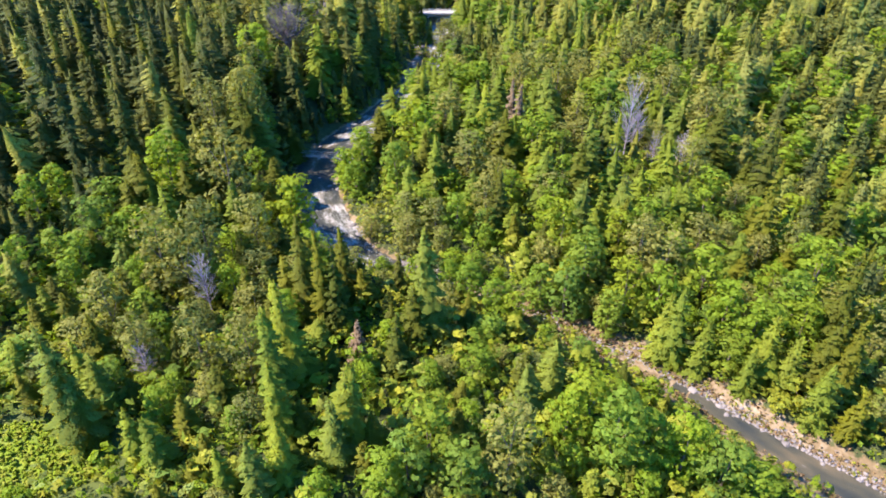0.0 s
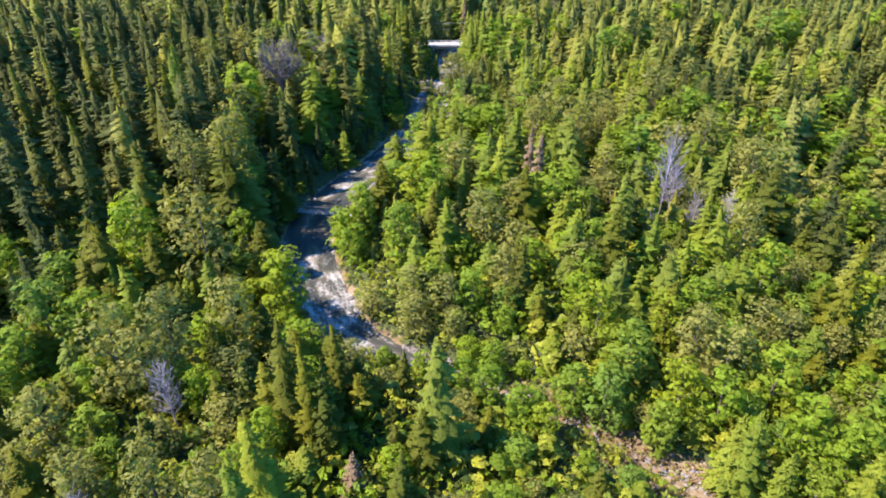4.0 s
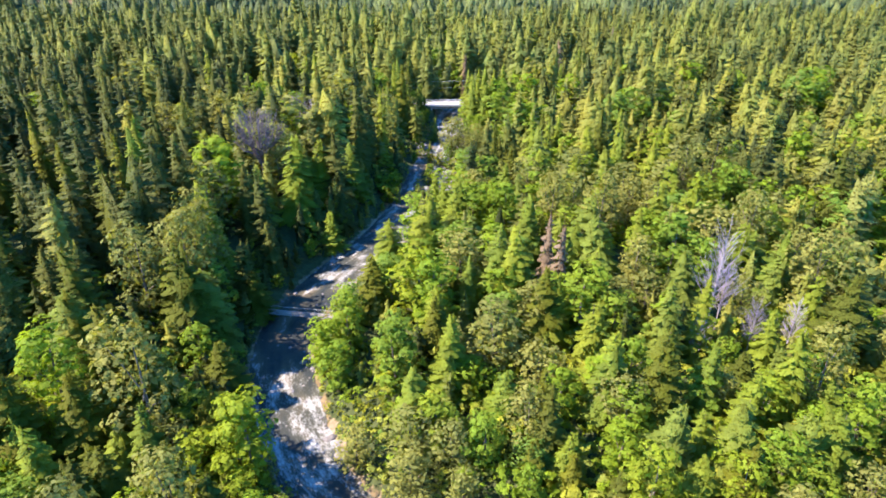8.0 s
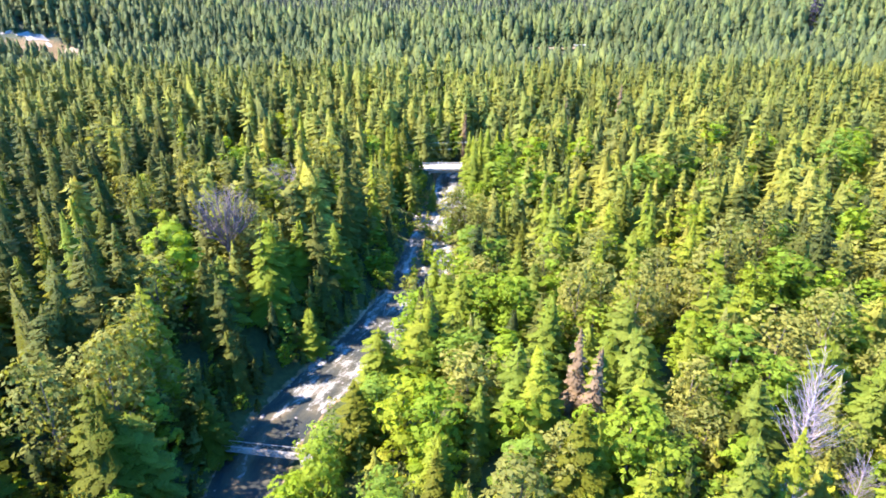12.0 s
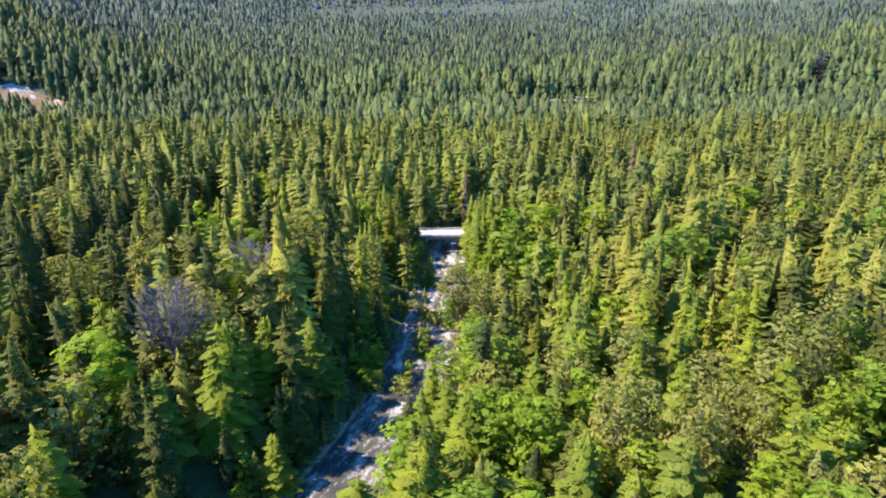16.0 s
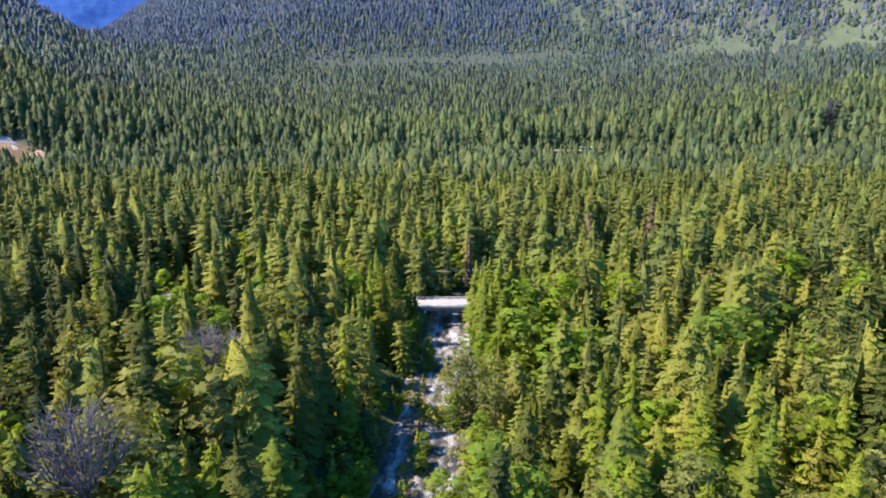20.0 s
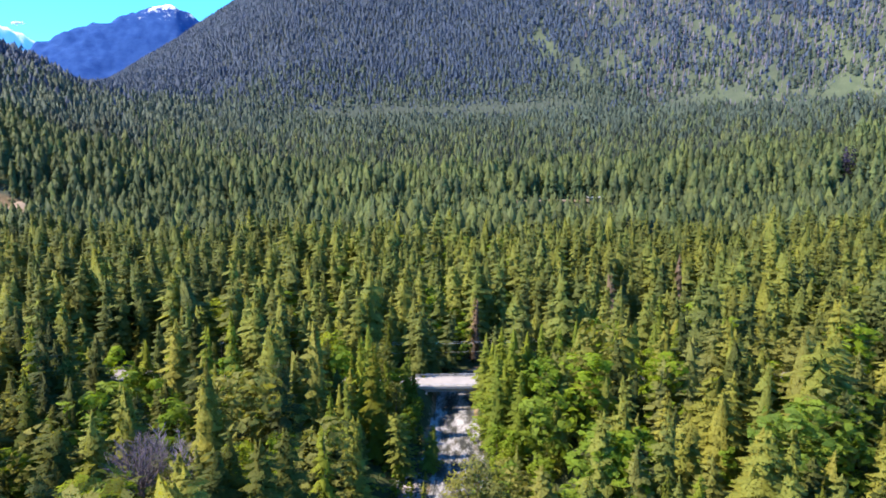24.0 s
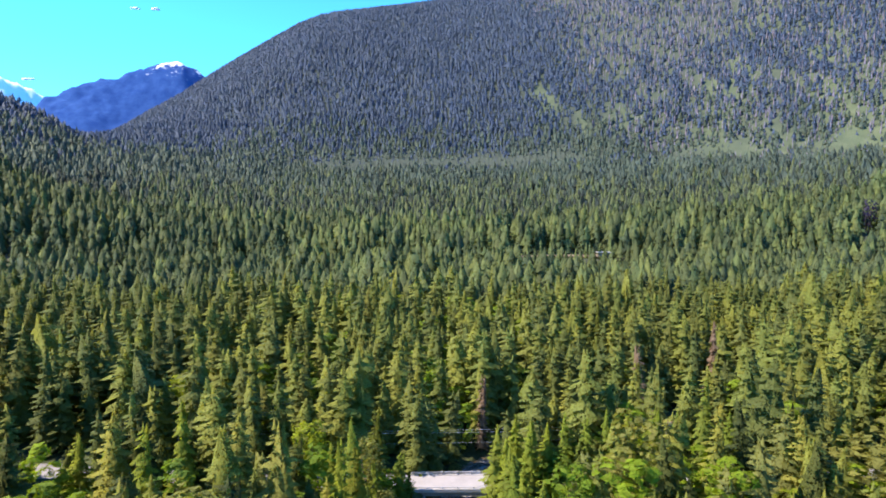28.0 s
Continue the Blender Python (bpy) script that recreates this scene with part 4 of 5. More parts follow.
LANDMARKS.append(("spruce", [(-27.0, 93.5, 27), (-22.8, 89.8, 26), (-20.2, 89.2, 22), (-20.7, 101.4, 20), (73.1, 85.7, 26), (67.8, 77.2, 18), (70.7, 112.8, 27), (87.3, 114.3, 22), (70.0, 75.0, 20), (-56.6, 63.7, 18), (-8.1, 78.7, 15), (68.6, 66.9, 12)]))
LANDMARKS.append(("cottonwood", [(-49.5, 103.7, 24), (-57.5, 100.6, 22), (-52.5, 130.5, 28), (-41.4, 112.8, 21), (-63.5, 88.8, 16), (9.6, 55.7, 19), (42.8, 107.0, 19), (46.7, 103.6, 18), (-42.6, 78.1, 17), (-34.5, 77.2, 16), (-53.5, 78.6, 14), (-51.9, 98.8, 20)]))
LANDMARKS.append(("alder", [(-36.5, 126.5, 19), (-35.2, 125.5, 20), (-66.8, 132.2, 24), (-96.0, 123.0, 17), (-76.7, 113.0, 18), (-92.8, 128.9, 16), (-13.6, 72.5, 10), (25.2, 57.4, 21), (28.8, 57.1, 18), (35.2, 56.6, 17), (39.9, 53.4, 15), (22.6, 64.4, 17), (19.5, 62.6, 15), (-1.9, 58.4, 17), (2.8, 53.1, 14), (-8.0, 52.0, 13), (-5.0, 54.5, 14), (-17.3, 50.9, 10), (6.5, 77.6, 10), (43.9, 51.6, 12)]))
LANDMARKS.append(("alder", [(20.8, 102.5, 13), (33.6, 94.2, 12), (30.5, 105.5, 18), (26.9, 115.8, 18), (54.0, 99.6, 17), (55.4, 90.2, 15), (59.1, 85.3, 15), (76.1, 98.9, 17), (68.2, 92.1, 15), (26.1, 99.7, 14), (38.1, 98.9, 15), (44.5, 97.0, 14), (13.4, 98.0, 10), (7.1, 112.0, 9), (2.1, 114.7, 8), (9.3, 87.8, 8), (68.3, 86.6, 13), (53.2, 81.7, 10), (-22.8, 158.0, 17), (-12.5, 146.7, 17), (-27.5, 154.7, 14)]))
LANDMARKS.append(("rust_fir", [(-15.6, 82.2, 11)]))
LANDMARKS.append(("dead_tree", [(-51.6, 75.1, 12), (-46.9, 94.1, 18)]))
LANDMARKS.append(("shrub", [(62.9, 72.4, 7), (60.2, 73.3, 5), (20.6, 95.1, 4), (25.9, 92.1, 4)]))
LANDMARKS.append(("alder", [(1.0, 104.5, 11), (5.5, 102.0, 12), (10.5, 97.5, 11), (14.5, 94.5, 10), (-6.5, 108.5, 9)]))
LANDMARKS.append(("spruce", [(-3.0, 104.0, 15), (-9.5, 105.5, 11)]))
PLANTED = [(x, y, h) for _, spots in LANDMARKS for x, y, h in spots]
GIRTH = {"dead_tree": 1.0, "bare_tree": 1.0, "cottonwood": 1.1, "alder": 1.2, "fir": 1.2, "spruce": 1.25, "cedar": 1.3, "shrub": 1.0, "rust_fir": 1.15, "plum": 1.0}


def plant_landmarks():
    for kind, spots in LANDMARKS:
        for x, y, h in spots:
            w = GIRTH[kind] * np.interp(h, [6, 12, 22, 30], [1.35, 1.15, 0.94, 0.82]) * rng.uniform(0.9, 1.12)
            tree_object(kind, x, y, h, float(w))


# ---- the woods ----
def plant_valley():
    x, y = (np.concatenate(q) for q in zip(scatter(5.7, 22, 128, 0.55), scatter(8.2, 130, 330, 0.6)))
    keep = ~open_ground(x, y)
    x, y = x[keep], y[keep]
    d = river_gap(x, y)
    cap = np.full(len(x), 40.0)
    for px, py, ph in PLANTED:
        r = np.hypot(x - px, y - py)
        cap = np.where(r < 0.09 * ph + 0.9, 0, np.where(r < 6.5, np.minimum(cap, ph * (0.35 + 0.06 * r)), cap))
    for px, py, low in ((-55.5, 219.7, 13), (52.2, 158.9, 4)):
        cap = np.where((np.abs(x - px) < 6) & (y < py - 1) & (y > py - 28), np.minimum(cap, low + 0.4 * (py - y)), cap)
    cap = np.where((np.abs(x + 64) < 15) & (y > 36) & (y < 60), np.minimum(cap, 0.5 * (62 - y)), cap)
    cap = np.where((np.abs(x + 88) < 14) & (y > 46) & (y < 78), np.minimum(cap, 5), cap)
    south = (x > -4) & (y < 112) & (x < np.interp(y, RIVER[:120, 1], RIVER[:120, 0]))
    cap = np.where(south, np.minimum(cap, 2.0 + 0.55 * d), cap)
    s = 346 - y
    cap = np.where((s > 0) & (s < 60) & (np.abs(x + 101 - 0.62 * s) < 8), np.minimum(cap, 0.3 * s), cap)
    k = (cap > 3.5) & (gen.random(len(x)) < 0.93)
    x, y, d, cap = x[k], y[k], d[k], cap[k]
    k = ~((x < -48) & (y > 145) & (y < 275) & (gen.random(len(x)) < 0.15) & ~((x > -78) & (y > 190)))
    x, y, d, cap = x[k], y[k], d[k], cap[k]
    m = 0.5 + 0.5 * waves(x, y, 0.05, 0.5)
    right = x > np.interp(y, RIVER[:, 1], RIVER[:, 0])
    u = gen.random(len(x))
    leafy_p = np.where(right, np.interp(y, [60, 130, 200, 280], [0.56, 0.48, 0.34, 0.22]), np.interp(y, [60, 110, 140, 240], [0.42, 0.34, 0.12, 0.1])) * (0.5 + m)
    leafy_p = np.where((d < 7) & (right | (y < 130) | (y > 260)), np.maximum(leafy_p, 0.55), leafy_p)
    leafy_p = np.where(np.hypot(x / 1.4, y - 315) < 30, np.maximum(leafy_p, 0.4), leafy_p)
    leafy_p = np.where(~right & (x > -78) & (y > 216) & (y < 300), np.maximum(leafy_p, 0.42), leafy_p)
    # Left bank: dark spruce is favoured, its colour standing in for shade.
    shady = ~right & (d < 18) & (y > 135) & (y < 245)
    leafy_p = np.where(shady, 0.05, leafy_p)
    deep = (~right & (x < -40) & (y > 138) & (y < 218)) | (~right & (x < -62) & (y > 150)) | shady
    leafy_p = np.where(deep, leafy_p * 0.3, leafy_p)
    leafy_p = leafy_p + 0.14 * (right & (x < 50) & (y > 85) & (y < 170))
    leaf = u < leafy_p
    v = gen.random(len(x))
    kind = np.where(leaf, np.where(v < np.where(~right & (y > 180), 0.3, 0.62), 3, 4), np.where(v < np.where(right, np.interp(y, [220, 270], [0.22, 0.08]) + 0.3 * (x > 65), np.where((x > -78) & (y > 205), 0.3, np.where(deep, 0.93, 0.82))), 0, np.where(v < np.where(right, 0.68, 0.9), 1, 2)))
    tall = np.where(right, np.interp(y, [50, 95, 125, 160, 220, 330], [9, 13, 17, 21, 24, 28]), np.interp(y, [50, 90, 125, 150, 230, 330], [10, 14, 20, 31, 30, 27]))
    stand = 0.92 + 0.2 * waves(x, y, 0.11, 2.0)
    h = tall * stand * np.where(leaf, gen.uniform(0.65, 1.0, len(x)), gen.uniform(0.72, 1.12, len(x))) * np.where(right, np.interp(d, [1, 8, 20], [0.55, 0.85, 1.0]), np.interp(d, [1, 6, 12, 20], [0.25, 0.4, 0.85, 1.0]) * np.where((y > 128) & (y < 300), np.interp(d, [1, 6, 12, 20], [1.6, 1.75, 1.15, 1.0]), np.where((y > 300) & (d < 14), 0.7, 1)))
    h = np.where(~right & (kind == 1) & (y > 190) & (y < 260), np.minimum(h, 19), h)
    h = np.minimum(h, cap)
    slim = np.where(leaf, 0.74, np.where(kind == 1, np.interp(h, [12, 24], [1.0, 0.74]), 1.0))
    wide = slim * gen.uniform(1.45, 2.0, len(x)) * np.interp(y, [100, 160], [0.92, 1.1]) * np.interp(h, [6, 15, 26], [1.35, 1.15, 1.05])
    names = ["spruce", "fir", "cedar", "alder", "cottonwood"]
    near = (np.abs(x) < 80) & (y < 240) & (y > 30)
    rank = np.hypot(x * 0.8, y - 110)
    single = np.zeros(len(x), bool)
    for k in range(5):
        w = np.flatnonzero(near & (kind == k))
        single[w[np.argsort(rank[w])][:140]] = True
    for i in np.flatnonzero(single):
        tree_object(names[kind[i]], float(x[i]), float(y[i]), float(h[i]), float(wide[i]))
    r = ~single
    wood("valley_wood", "mixed valley forest of spruce, fir, cedar and alder", [MID[n] for n in names], kind[r], x[r], y[r], h[r], wide[r], [M_SPRUCE_MID, M_FIR_MID, M_FIR_MID, M_ALDER, M_COTTON])


def plant_flat():
    for name, y0, y1, step in (("pine_flat", 330, 500, 7.6), ("terrace_wood", 500, 760, 7.0)):
        x, y = scatter(step, y0, y1, 0.55)
        keep = ~open_ground(x, y) & (gen.random(len(x)) < 0.93)
        keep &= (y > 346) | (np.abs(x + 101 - 0.62 * (346 - y)) > 8)
        for px, py, ph in PLANTED:
            keep &= np.hypot(x - px, y - py) > 3.5
        for px, py in ((8.2, 366.9), (59.6, 384.5), (90.5, 398.9)):
            keep &= (np.abs(x - px) > 4.5) | (y > py) | (y < py - 14)
        keep &= (np.abs((x - 346) * 0.81 - (y - 676) * 0.59) > 7.5) | (y > 678) | (y < 638)
        clump = waves(x, y, 0.045, 1.0) + 0.5 * waves(x, y, 0.11, 2.0)
        keep &= (clump < 0.8) | (gen.random(len(x)) < 0.45) | (y < 420)
        x, y = x[keep], y[keep]
        u = gen.random(len(x)) + 0.2 * waves(x, y, 0.03) + np.interp(x, [-220, -110, -45, 50, 110], [-0.5, -0.4, 0.14, 0.14, -0.12])
        kind = np.where(u < 0.42, 0, np.where(u < 0.74, 1, np.where(u < 0.95, 2, 3)))
        h = np.where(kind == 3, gen.uniform(12, 18, len(x)), gen.uniform(19, 30, len(x))) * (1 + 0.2 * waves(x, y, 0.06))
        h = np.where((np.abs(x - 95) < 45) & (y > 560) & (y < 668), h * np.interp(y, [560, 600, 668], [1, 0.7, 0.45]), h)
        h = np.where((np.abs(x + 325) < 55) & (y > 520) & (y < 620), h * np.interp(y, [520, 580, 620], [1, 0.75, 0.55]), h)
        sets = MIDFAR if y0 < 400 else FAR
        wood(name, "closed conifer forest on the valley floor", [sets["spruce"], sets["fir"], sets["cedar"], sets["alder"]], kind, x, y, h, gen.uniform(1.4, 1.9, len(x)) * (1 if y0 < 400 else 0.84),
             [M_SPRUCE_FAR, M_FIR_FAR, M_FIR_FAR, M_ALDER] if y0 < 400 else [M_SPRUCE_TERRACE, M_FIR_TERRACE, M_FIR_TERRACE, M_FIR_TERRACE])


def plant_hill():
    x, y = scatter(6.6, 760, 1350)
    c = clearing(x, y)
    keep = gen.random(len(x)) > c
    x, y = x[keep], y[keep]
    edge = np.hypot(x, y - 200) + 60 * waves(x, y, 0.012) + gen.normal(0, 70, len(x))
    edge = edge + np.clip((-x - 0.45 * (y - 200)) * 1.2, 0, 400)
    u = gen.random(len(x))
    # The spur's shade is painted: only the darkest spruce colour grows there.
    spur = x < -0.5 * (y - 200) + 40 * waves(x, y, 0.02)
    # Farther bands take bluer needles, so haze is painted by distance.
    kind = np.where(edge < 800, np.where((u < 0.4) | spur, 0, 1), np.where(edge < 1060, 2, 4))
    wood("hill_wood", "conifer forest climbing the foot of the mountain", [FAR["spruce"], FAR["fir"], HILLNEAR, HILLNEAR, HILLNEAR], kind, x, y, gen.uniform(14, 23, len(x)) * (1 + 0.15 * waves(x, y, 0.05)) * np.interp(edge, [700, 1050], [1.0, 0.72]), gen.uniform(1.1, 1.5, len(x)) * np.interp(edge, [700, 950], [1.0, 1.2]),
         [M_SPRUCE_HAZE, M_FIR_HAZE, M_SLOPE_HAZE, M_SLOPE_HAZE, M_HILL_HAZE])
    x, y = scatter(7.9, 1350, 2560)
    c = clearing(x, y)
    keep = gen.random(len(x)) > c
    keep &= gen.random(len(x)) > 0.6 * burnt(np.hypot(x, y - 200), np.degrees(np.arctan2(x, y - 200)))
    x, y = x[keep], y[keep]
    wood("mountain_wood", "dark conifer forest on the mountain side, tinted blue for haze", [HILL], np.zeros(len(x), int), x, y, gen.uniform(10, 18, len(x)), gen.uniform(1.25, 1.7, len(x)), [M_HILL_HAZE])


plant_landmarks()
plant_valley()
plant_flat()
plant_hill()


def plant_undergrowth():
    """Low leafy clumps between the trees and along the banks."""
    x, y = (np.concatenate(q) for q in zip(scatter(2.3, 30, 160), scatter(4.2, 160, 300)))
    d = river_gap(x, y)
    keep = (d > 0.8) & (np.abs(x) < 130) & (gen.random(len(x)) < np.interp(d, [0.8, 6, 12, 60], [1.0, 0.9, 0.5, 0.35]) * np.interp(y, [40, 140, 180, 300], [2.0, 1.6, 0.7, 0.4]))
    keep &= ~((d < np.where(y > 103, 2.0, 4.4)) & (y < 113) & (x > -6)) & ~(((x + 66) / 15) ** 2 + ((y - 60) / 8) ** 2 < 1) & (np.abs(y - road_y(x)) > 6)
    x, y, d = x[keep], y[keep], d[keep]
    kind = np.where(gen.random(len(x)) < 0.6, 0, 1)
    h = gen.uniform(1.6, 4.2, len(x)) * np.interp(d, [0.8, 4, 12], [0.7, 1.0, 1.5])
    low = [blob_leaf(rng, 4, 26, 0.6, 0.2, 0.12) for _ in range(5)]
    wood("undergrowth", "leafy undergrowth of willow and young alder", [low, low], kind, x, y, h, gen.uniform(0.8, 1.3, len(x)), [M_SHRUB, M_ALDER])


plant_undergrowth()


def plant_thicket():
    """Young conifers and alders that close the canopy between the tall trees."""
    x, y = (np.concatenate(q) for q in zip(scatter(9.4, 140, 330, 0.5), scatter(10.2, 330, 480, 0.5)))
    d = river_gap(x, y)
    keep = ~open_ground(x, y) & (d > 5) & ~((x < -110) & (y < 330)) & (np.abs(y - road_y(x)) > 10) & (np.hypot(x, y - 320) > 24)
    x, y, d = x[keep], y[keep], d[keep]
    right = x > np.interp(y, RIVER[:, 1], RIVER[:, 0])
    u = gen.random(len(x))
    kind = np.where(u < np.where(right, 0.15, 0.5), 0, np.where(u < np.where(right, 0.7, 0.85), 1, 2))
    h = gen.uniform(8, 18, len(x)) * np.interp(d, [5, 14], [0.5, 1.0]) * np.interp(y, [140, 200], [0.75, 1.0])
    young = [boughs(rng, 7, 6, rng.uniform(0.13, 0.17), 0.04, 0.45, 0.62, False) for _ in range(10)]
    wood("thicket", "young conifers and alders under the tall trees", [young[:5], young[5:], MIDFAR["alder"]], kind, x, y, h, gen.uniform(1.3, 1.8, len(x)), [M_SPRUCE_MID, M_FIR_MID, M_ALDER])


plant_thicket()


def plant_bank():
    """Small trees that lean over the water along the shaded bank."""
    x, y = scatter(3.1, 134, 318, 0.5)
    d = river_gap(x, y)
    left = x < np.interp(y, RIVER[:, 1], RIVER[:, 0])
    keep = left & (d > 0.5) & (d < np.interp(y, [134, 230, 318], [11, 9, 4])) & (gen.random(len(x)) < 0.75)
    for px, py, ph in PLANTED:
        keep &= np.hypot(x - px, y - py) > 1.2
    x, y, d = x[keep], y[keep], d[keep]
    kind = np.where(gen.random(len(x)) < np.interp(y, [190, 235], [0.6, 0.1]), 0, gen.integers(1, 3, len(x)))
    h = gen.uniform(3.5, 7, len(x)) * np.interp(d, [0.5, 4, 10], [0.6, 1.2, 2.2]) * np.interp(y, [240, 318], [1, 0.6])
    young = [boughs(rng, 7, 6, rng.uniform(0.14, 0.18), 0.04, 0.45, 0.62, False) for _ in range(8)]
    wood("bank_thicket", "dark young conifers and alders along the creek bank", [young[:5], young[5:], MIDFAR["alder"]], kind, x, y, h, gen.uniform(1.5, 2.1, len(x)), [M_SPRUCE_MID, M_FIR_MID, M_ALDER])


plant_bank()


def plant_surroundings():
    """The forest goes on beyond and behind the start."""
    gx, gy = np.meshgrid(np.arange(-300, 300, 8.2), np.arange(-110, 330, 8.2))
    x, y = gx.ravel() + gen.uniform(-3.5, 3.5, gx.size), gy.ravel() + gen.uniform(-3.5, 3.5, gx.size)
    inside = (y > 21) & (np.abs(x) < np.maximum(np.interp(y, [20, 60, 150], [95, 125, 160]), 0.80 * (y - 20) + 12) + 3)
    keep = ~inside & ~open_ground(x, y)
    x, y = x[keep], y[keep]
    kind = gen.integers(0, 4, len(x))
    wood("outer_wood", "mixed forest round the valley", [FAR["spruce"], FAR["fir"], FAR["cedar"], FAR["alder"]], kind, x, y, gen.uniform(10, 20, len(x)), gen.uniform(1.4, 2.0, len(x)), [M_SPRUCE_MID, M_FIR_MID, M_FIR_MID, M_ALDER])


plant_surroundings()


def plant_snags():
    x, y = scatter(9, 950, 2450)
    r, az = np.hypot(x, y - 200), np.degrees(np.arctan2(x, y - 200))
    zone = burnt(r, az)
    keep = gen.random(len(x)) < zone * np.clip(0.95 - 0.3 * clearing(x, y) + 0.3 * waves(x, y, 0.02), 0.3, 1)
    x, y = x[keep], y[keep]
    snag = [skirted(rng, 2, 5, 0.085, 0.0, 0, 0.4) for _ in range(5)]
    wood("burnt_wood", "grey standing dead trees on the burnt mountain side, tinted blue-violet for haze", [snag], np.zeros(len(x), int), x, y, gen.uniform(8, 16, len(x)), gen.uniform(1.1, 1.7, len(x)), [M_BURN_HAZE])


plant_snags()


def plant_herbs():
    """Brown and green herbs on the half dry bed below the bend."""
    n = 9000
    i = gen.integers(0, 175, n)
    x, y = RIVER[i, 0] + gen.normal(0, 2.8, n), RIVER[i, 1] + gen.normal(0, 2.8, n)
    d = river_gap(x, y)
    k = (d > 0.3) & (d < 5.2) & (y < 116)
    x, y = x[k], y[k]
    tuft = [blob_leaf(rng, 3, 8, 0.8, 0.2, 0.3) for _ in range(5)]
    wood("bank_herbs", "low brown and green herbs on the stony creek bed", [tuft, tuft], (gen.random(len(x)) < 0.3).astype(int), x, y, gen.uniform(0.2, 0.6, len(x)), gen.uniform(1.0, 1.9, len(x)), [M_HERB, M_SHRUB])


M_HERB = foliage("brown_herbs", [(0, (0.15, 0.095, 0.055)), (0.5, (0.19, 0.13, 0.075)), (1, (0.13, 0.12, 0.045))], 0.3, gaps=4.0)
plant_herbs()


# ---- things along the creek and the road ----
def part(name, bm, mat, parent, label=""):
    me = bpy.data.meshes.new(name)
    bm.to_mesh(me)
    bm.free()
    me.materials.append(mat)
    ob = new(name, me)
    if parent is not None:
        ob.parent = parent
    return tagged(ob, label)


def box(x0, y0, z0, x1, y1, z1, bevel=0.0):
    bm = bmesh.new()
    bmesh.ops.create_cube(bm, size=1)
    for v in bm.verts:
        v.co = Vector(((x0 + x1) / 2 + v.co.x * (x1 - x0), (y0 + y1) / 2 + v.co.y * (y1 - y0), (z0 + z1) / 2 + v.co.z * (z1 - z0)))
    if bevel:
        bmesh.ops.bevel(bm, geom=list(bm.edges), offset=bevel, segments=1, affect="EDGES")
    return bm


def rod(a, b, r, sides=6):
    """A round bar from a to b."""
    bm = bmesh.new()
    v, f = tube([tuple(a), tuple(b)], [r, r], sides)
    vs = [bm.verts.new(p) for p in v]
    for t in f:
        bm.faces.new([vs[i] for i in t])
    bm.faces.new(vs[:sides][::-1])
    bm.faces.new(vs[sides:])
    return bm


def strip(name, xs, y_of, z_of, half, thick, mat, label, cat):
    """A road: a slab that follows a line, with sides."""
    V, Fc = [], []
    for x in xs:
        y, z = float(y_of(x)), float(z_of(x))
        V += [(x, y - half, z - thick), (x, y - half, z), (x, y, z + 0.06), (x, y + half, z), (x, y + half, z - thick)]
    for i in range(len(xs) - 1):
        for k in range(4):
            a = i * 5 + k
            Fc.append((a, a + 5, a + 6, a + 1))
    return tagged(new(name, from_arrays(name, np.array(V), np.array(Fc), [mat])), label, cat, kind="structure")


def build_bridge():
    root = tagged(new("road_bridge"), "pale concrete road bridge with a post and rail guard", "bridge")
    part("deck", box(-11.5, 335.2, 13.55, 11.5, 342.8, 13.95, 0.03), M_CONC, root)
    part("wearing_course", box(-11.5, 335.55, 13.95, 11.5, 342.4, 14.03), M_ROAD, root, "sun-bleached asphalt")
    part("curb", box(-11.5, 335.0, 13.45, 11.5, 335.5, 14.25, 0.04), M_CONC, root)
    part("curb", box(-11.5, 342.4, 13.45, 11.5, 342.95, 14.2, 0.04), M_CONC, root)
    for y in (335.9, 337.9, 340.0, 342.0):
        part("girder", box(-11.3, y - 0.22, 12.25, 11.3, y + 0.22, 13.55, 0.02), M_GIRDER, root)
    for s in (-1, 1):
        part("abutment", box(s * 9.6 - 1.9, 334.8, 7.0, s * 9.6 + 1.9, 343.2, 12.25, 0.05), M_CONC, root)
    for i in range(7):
        x = -10.6 + 3.66 * i - 0.3
        part("post", box(x - 0.16, 342.5, 14.2, x + 0.16, 342.85, 15.05, 0.02), M_CONC, root)
        part("post", box(x - 0.12, 335.1, 14.25, x + 0.12, 335.4, 14.75, 0.02), M_CONC, root)
    for z in (14.55, 14.88):
        part("rail", box(-11.4, 342.6, z - 0.07, 11.4, 342.72, z + 0.07, 0.015), M_STEEL, root)
    part("rail", box(-11.4, 335.2, 14.55, 11.4, 335.3, 14.68, 0.015), M_STEEL, root)
    for s, x0 in ((-1, np.linspace(-190, -11.5, 60)), (1, np.linspace(11.5, 150, 50))):
        strip("road", x0, road_y, road_z, 3.8, 0.3, M_ROAD, "narrow bleached asphalt road through the forest", "road")


M_GIRDER = surface("stained_girder", [(0.3, (0.10, 0.09, 0.08)), (0.7, (0.20, 0.18, 0.16))], 0.6, 0.8, 0.01)
build_bridge()


# Footbridge steel, darkened in colour to stand for the shade it lies in.
M_SHADED_STEEL = surface("weathered_steel", [(0.3, (0.16, 0.17, 0.18)), (0.7, (0.28, 0.29, 0.30))], 2.0, 0.6, 0.0, None, 0.4)


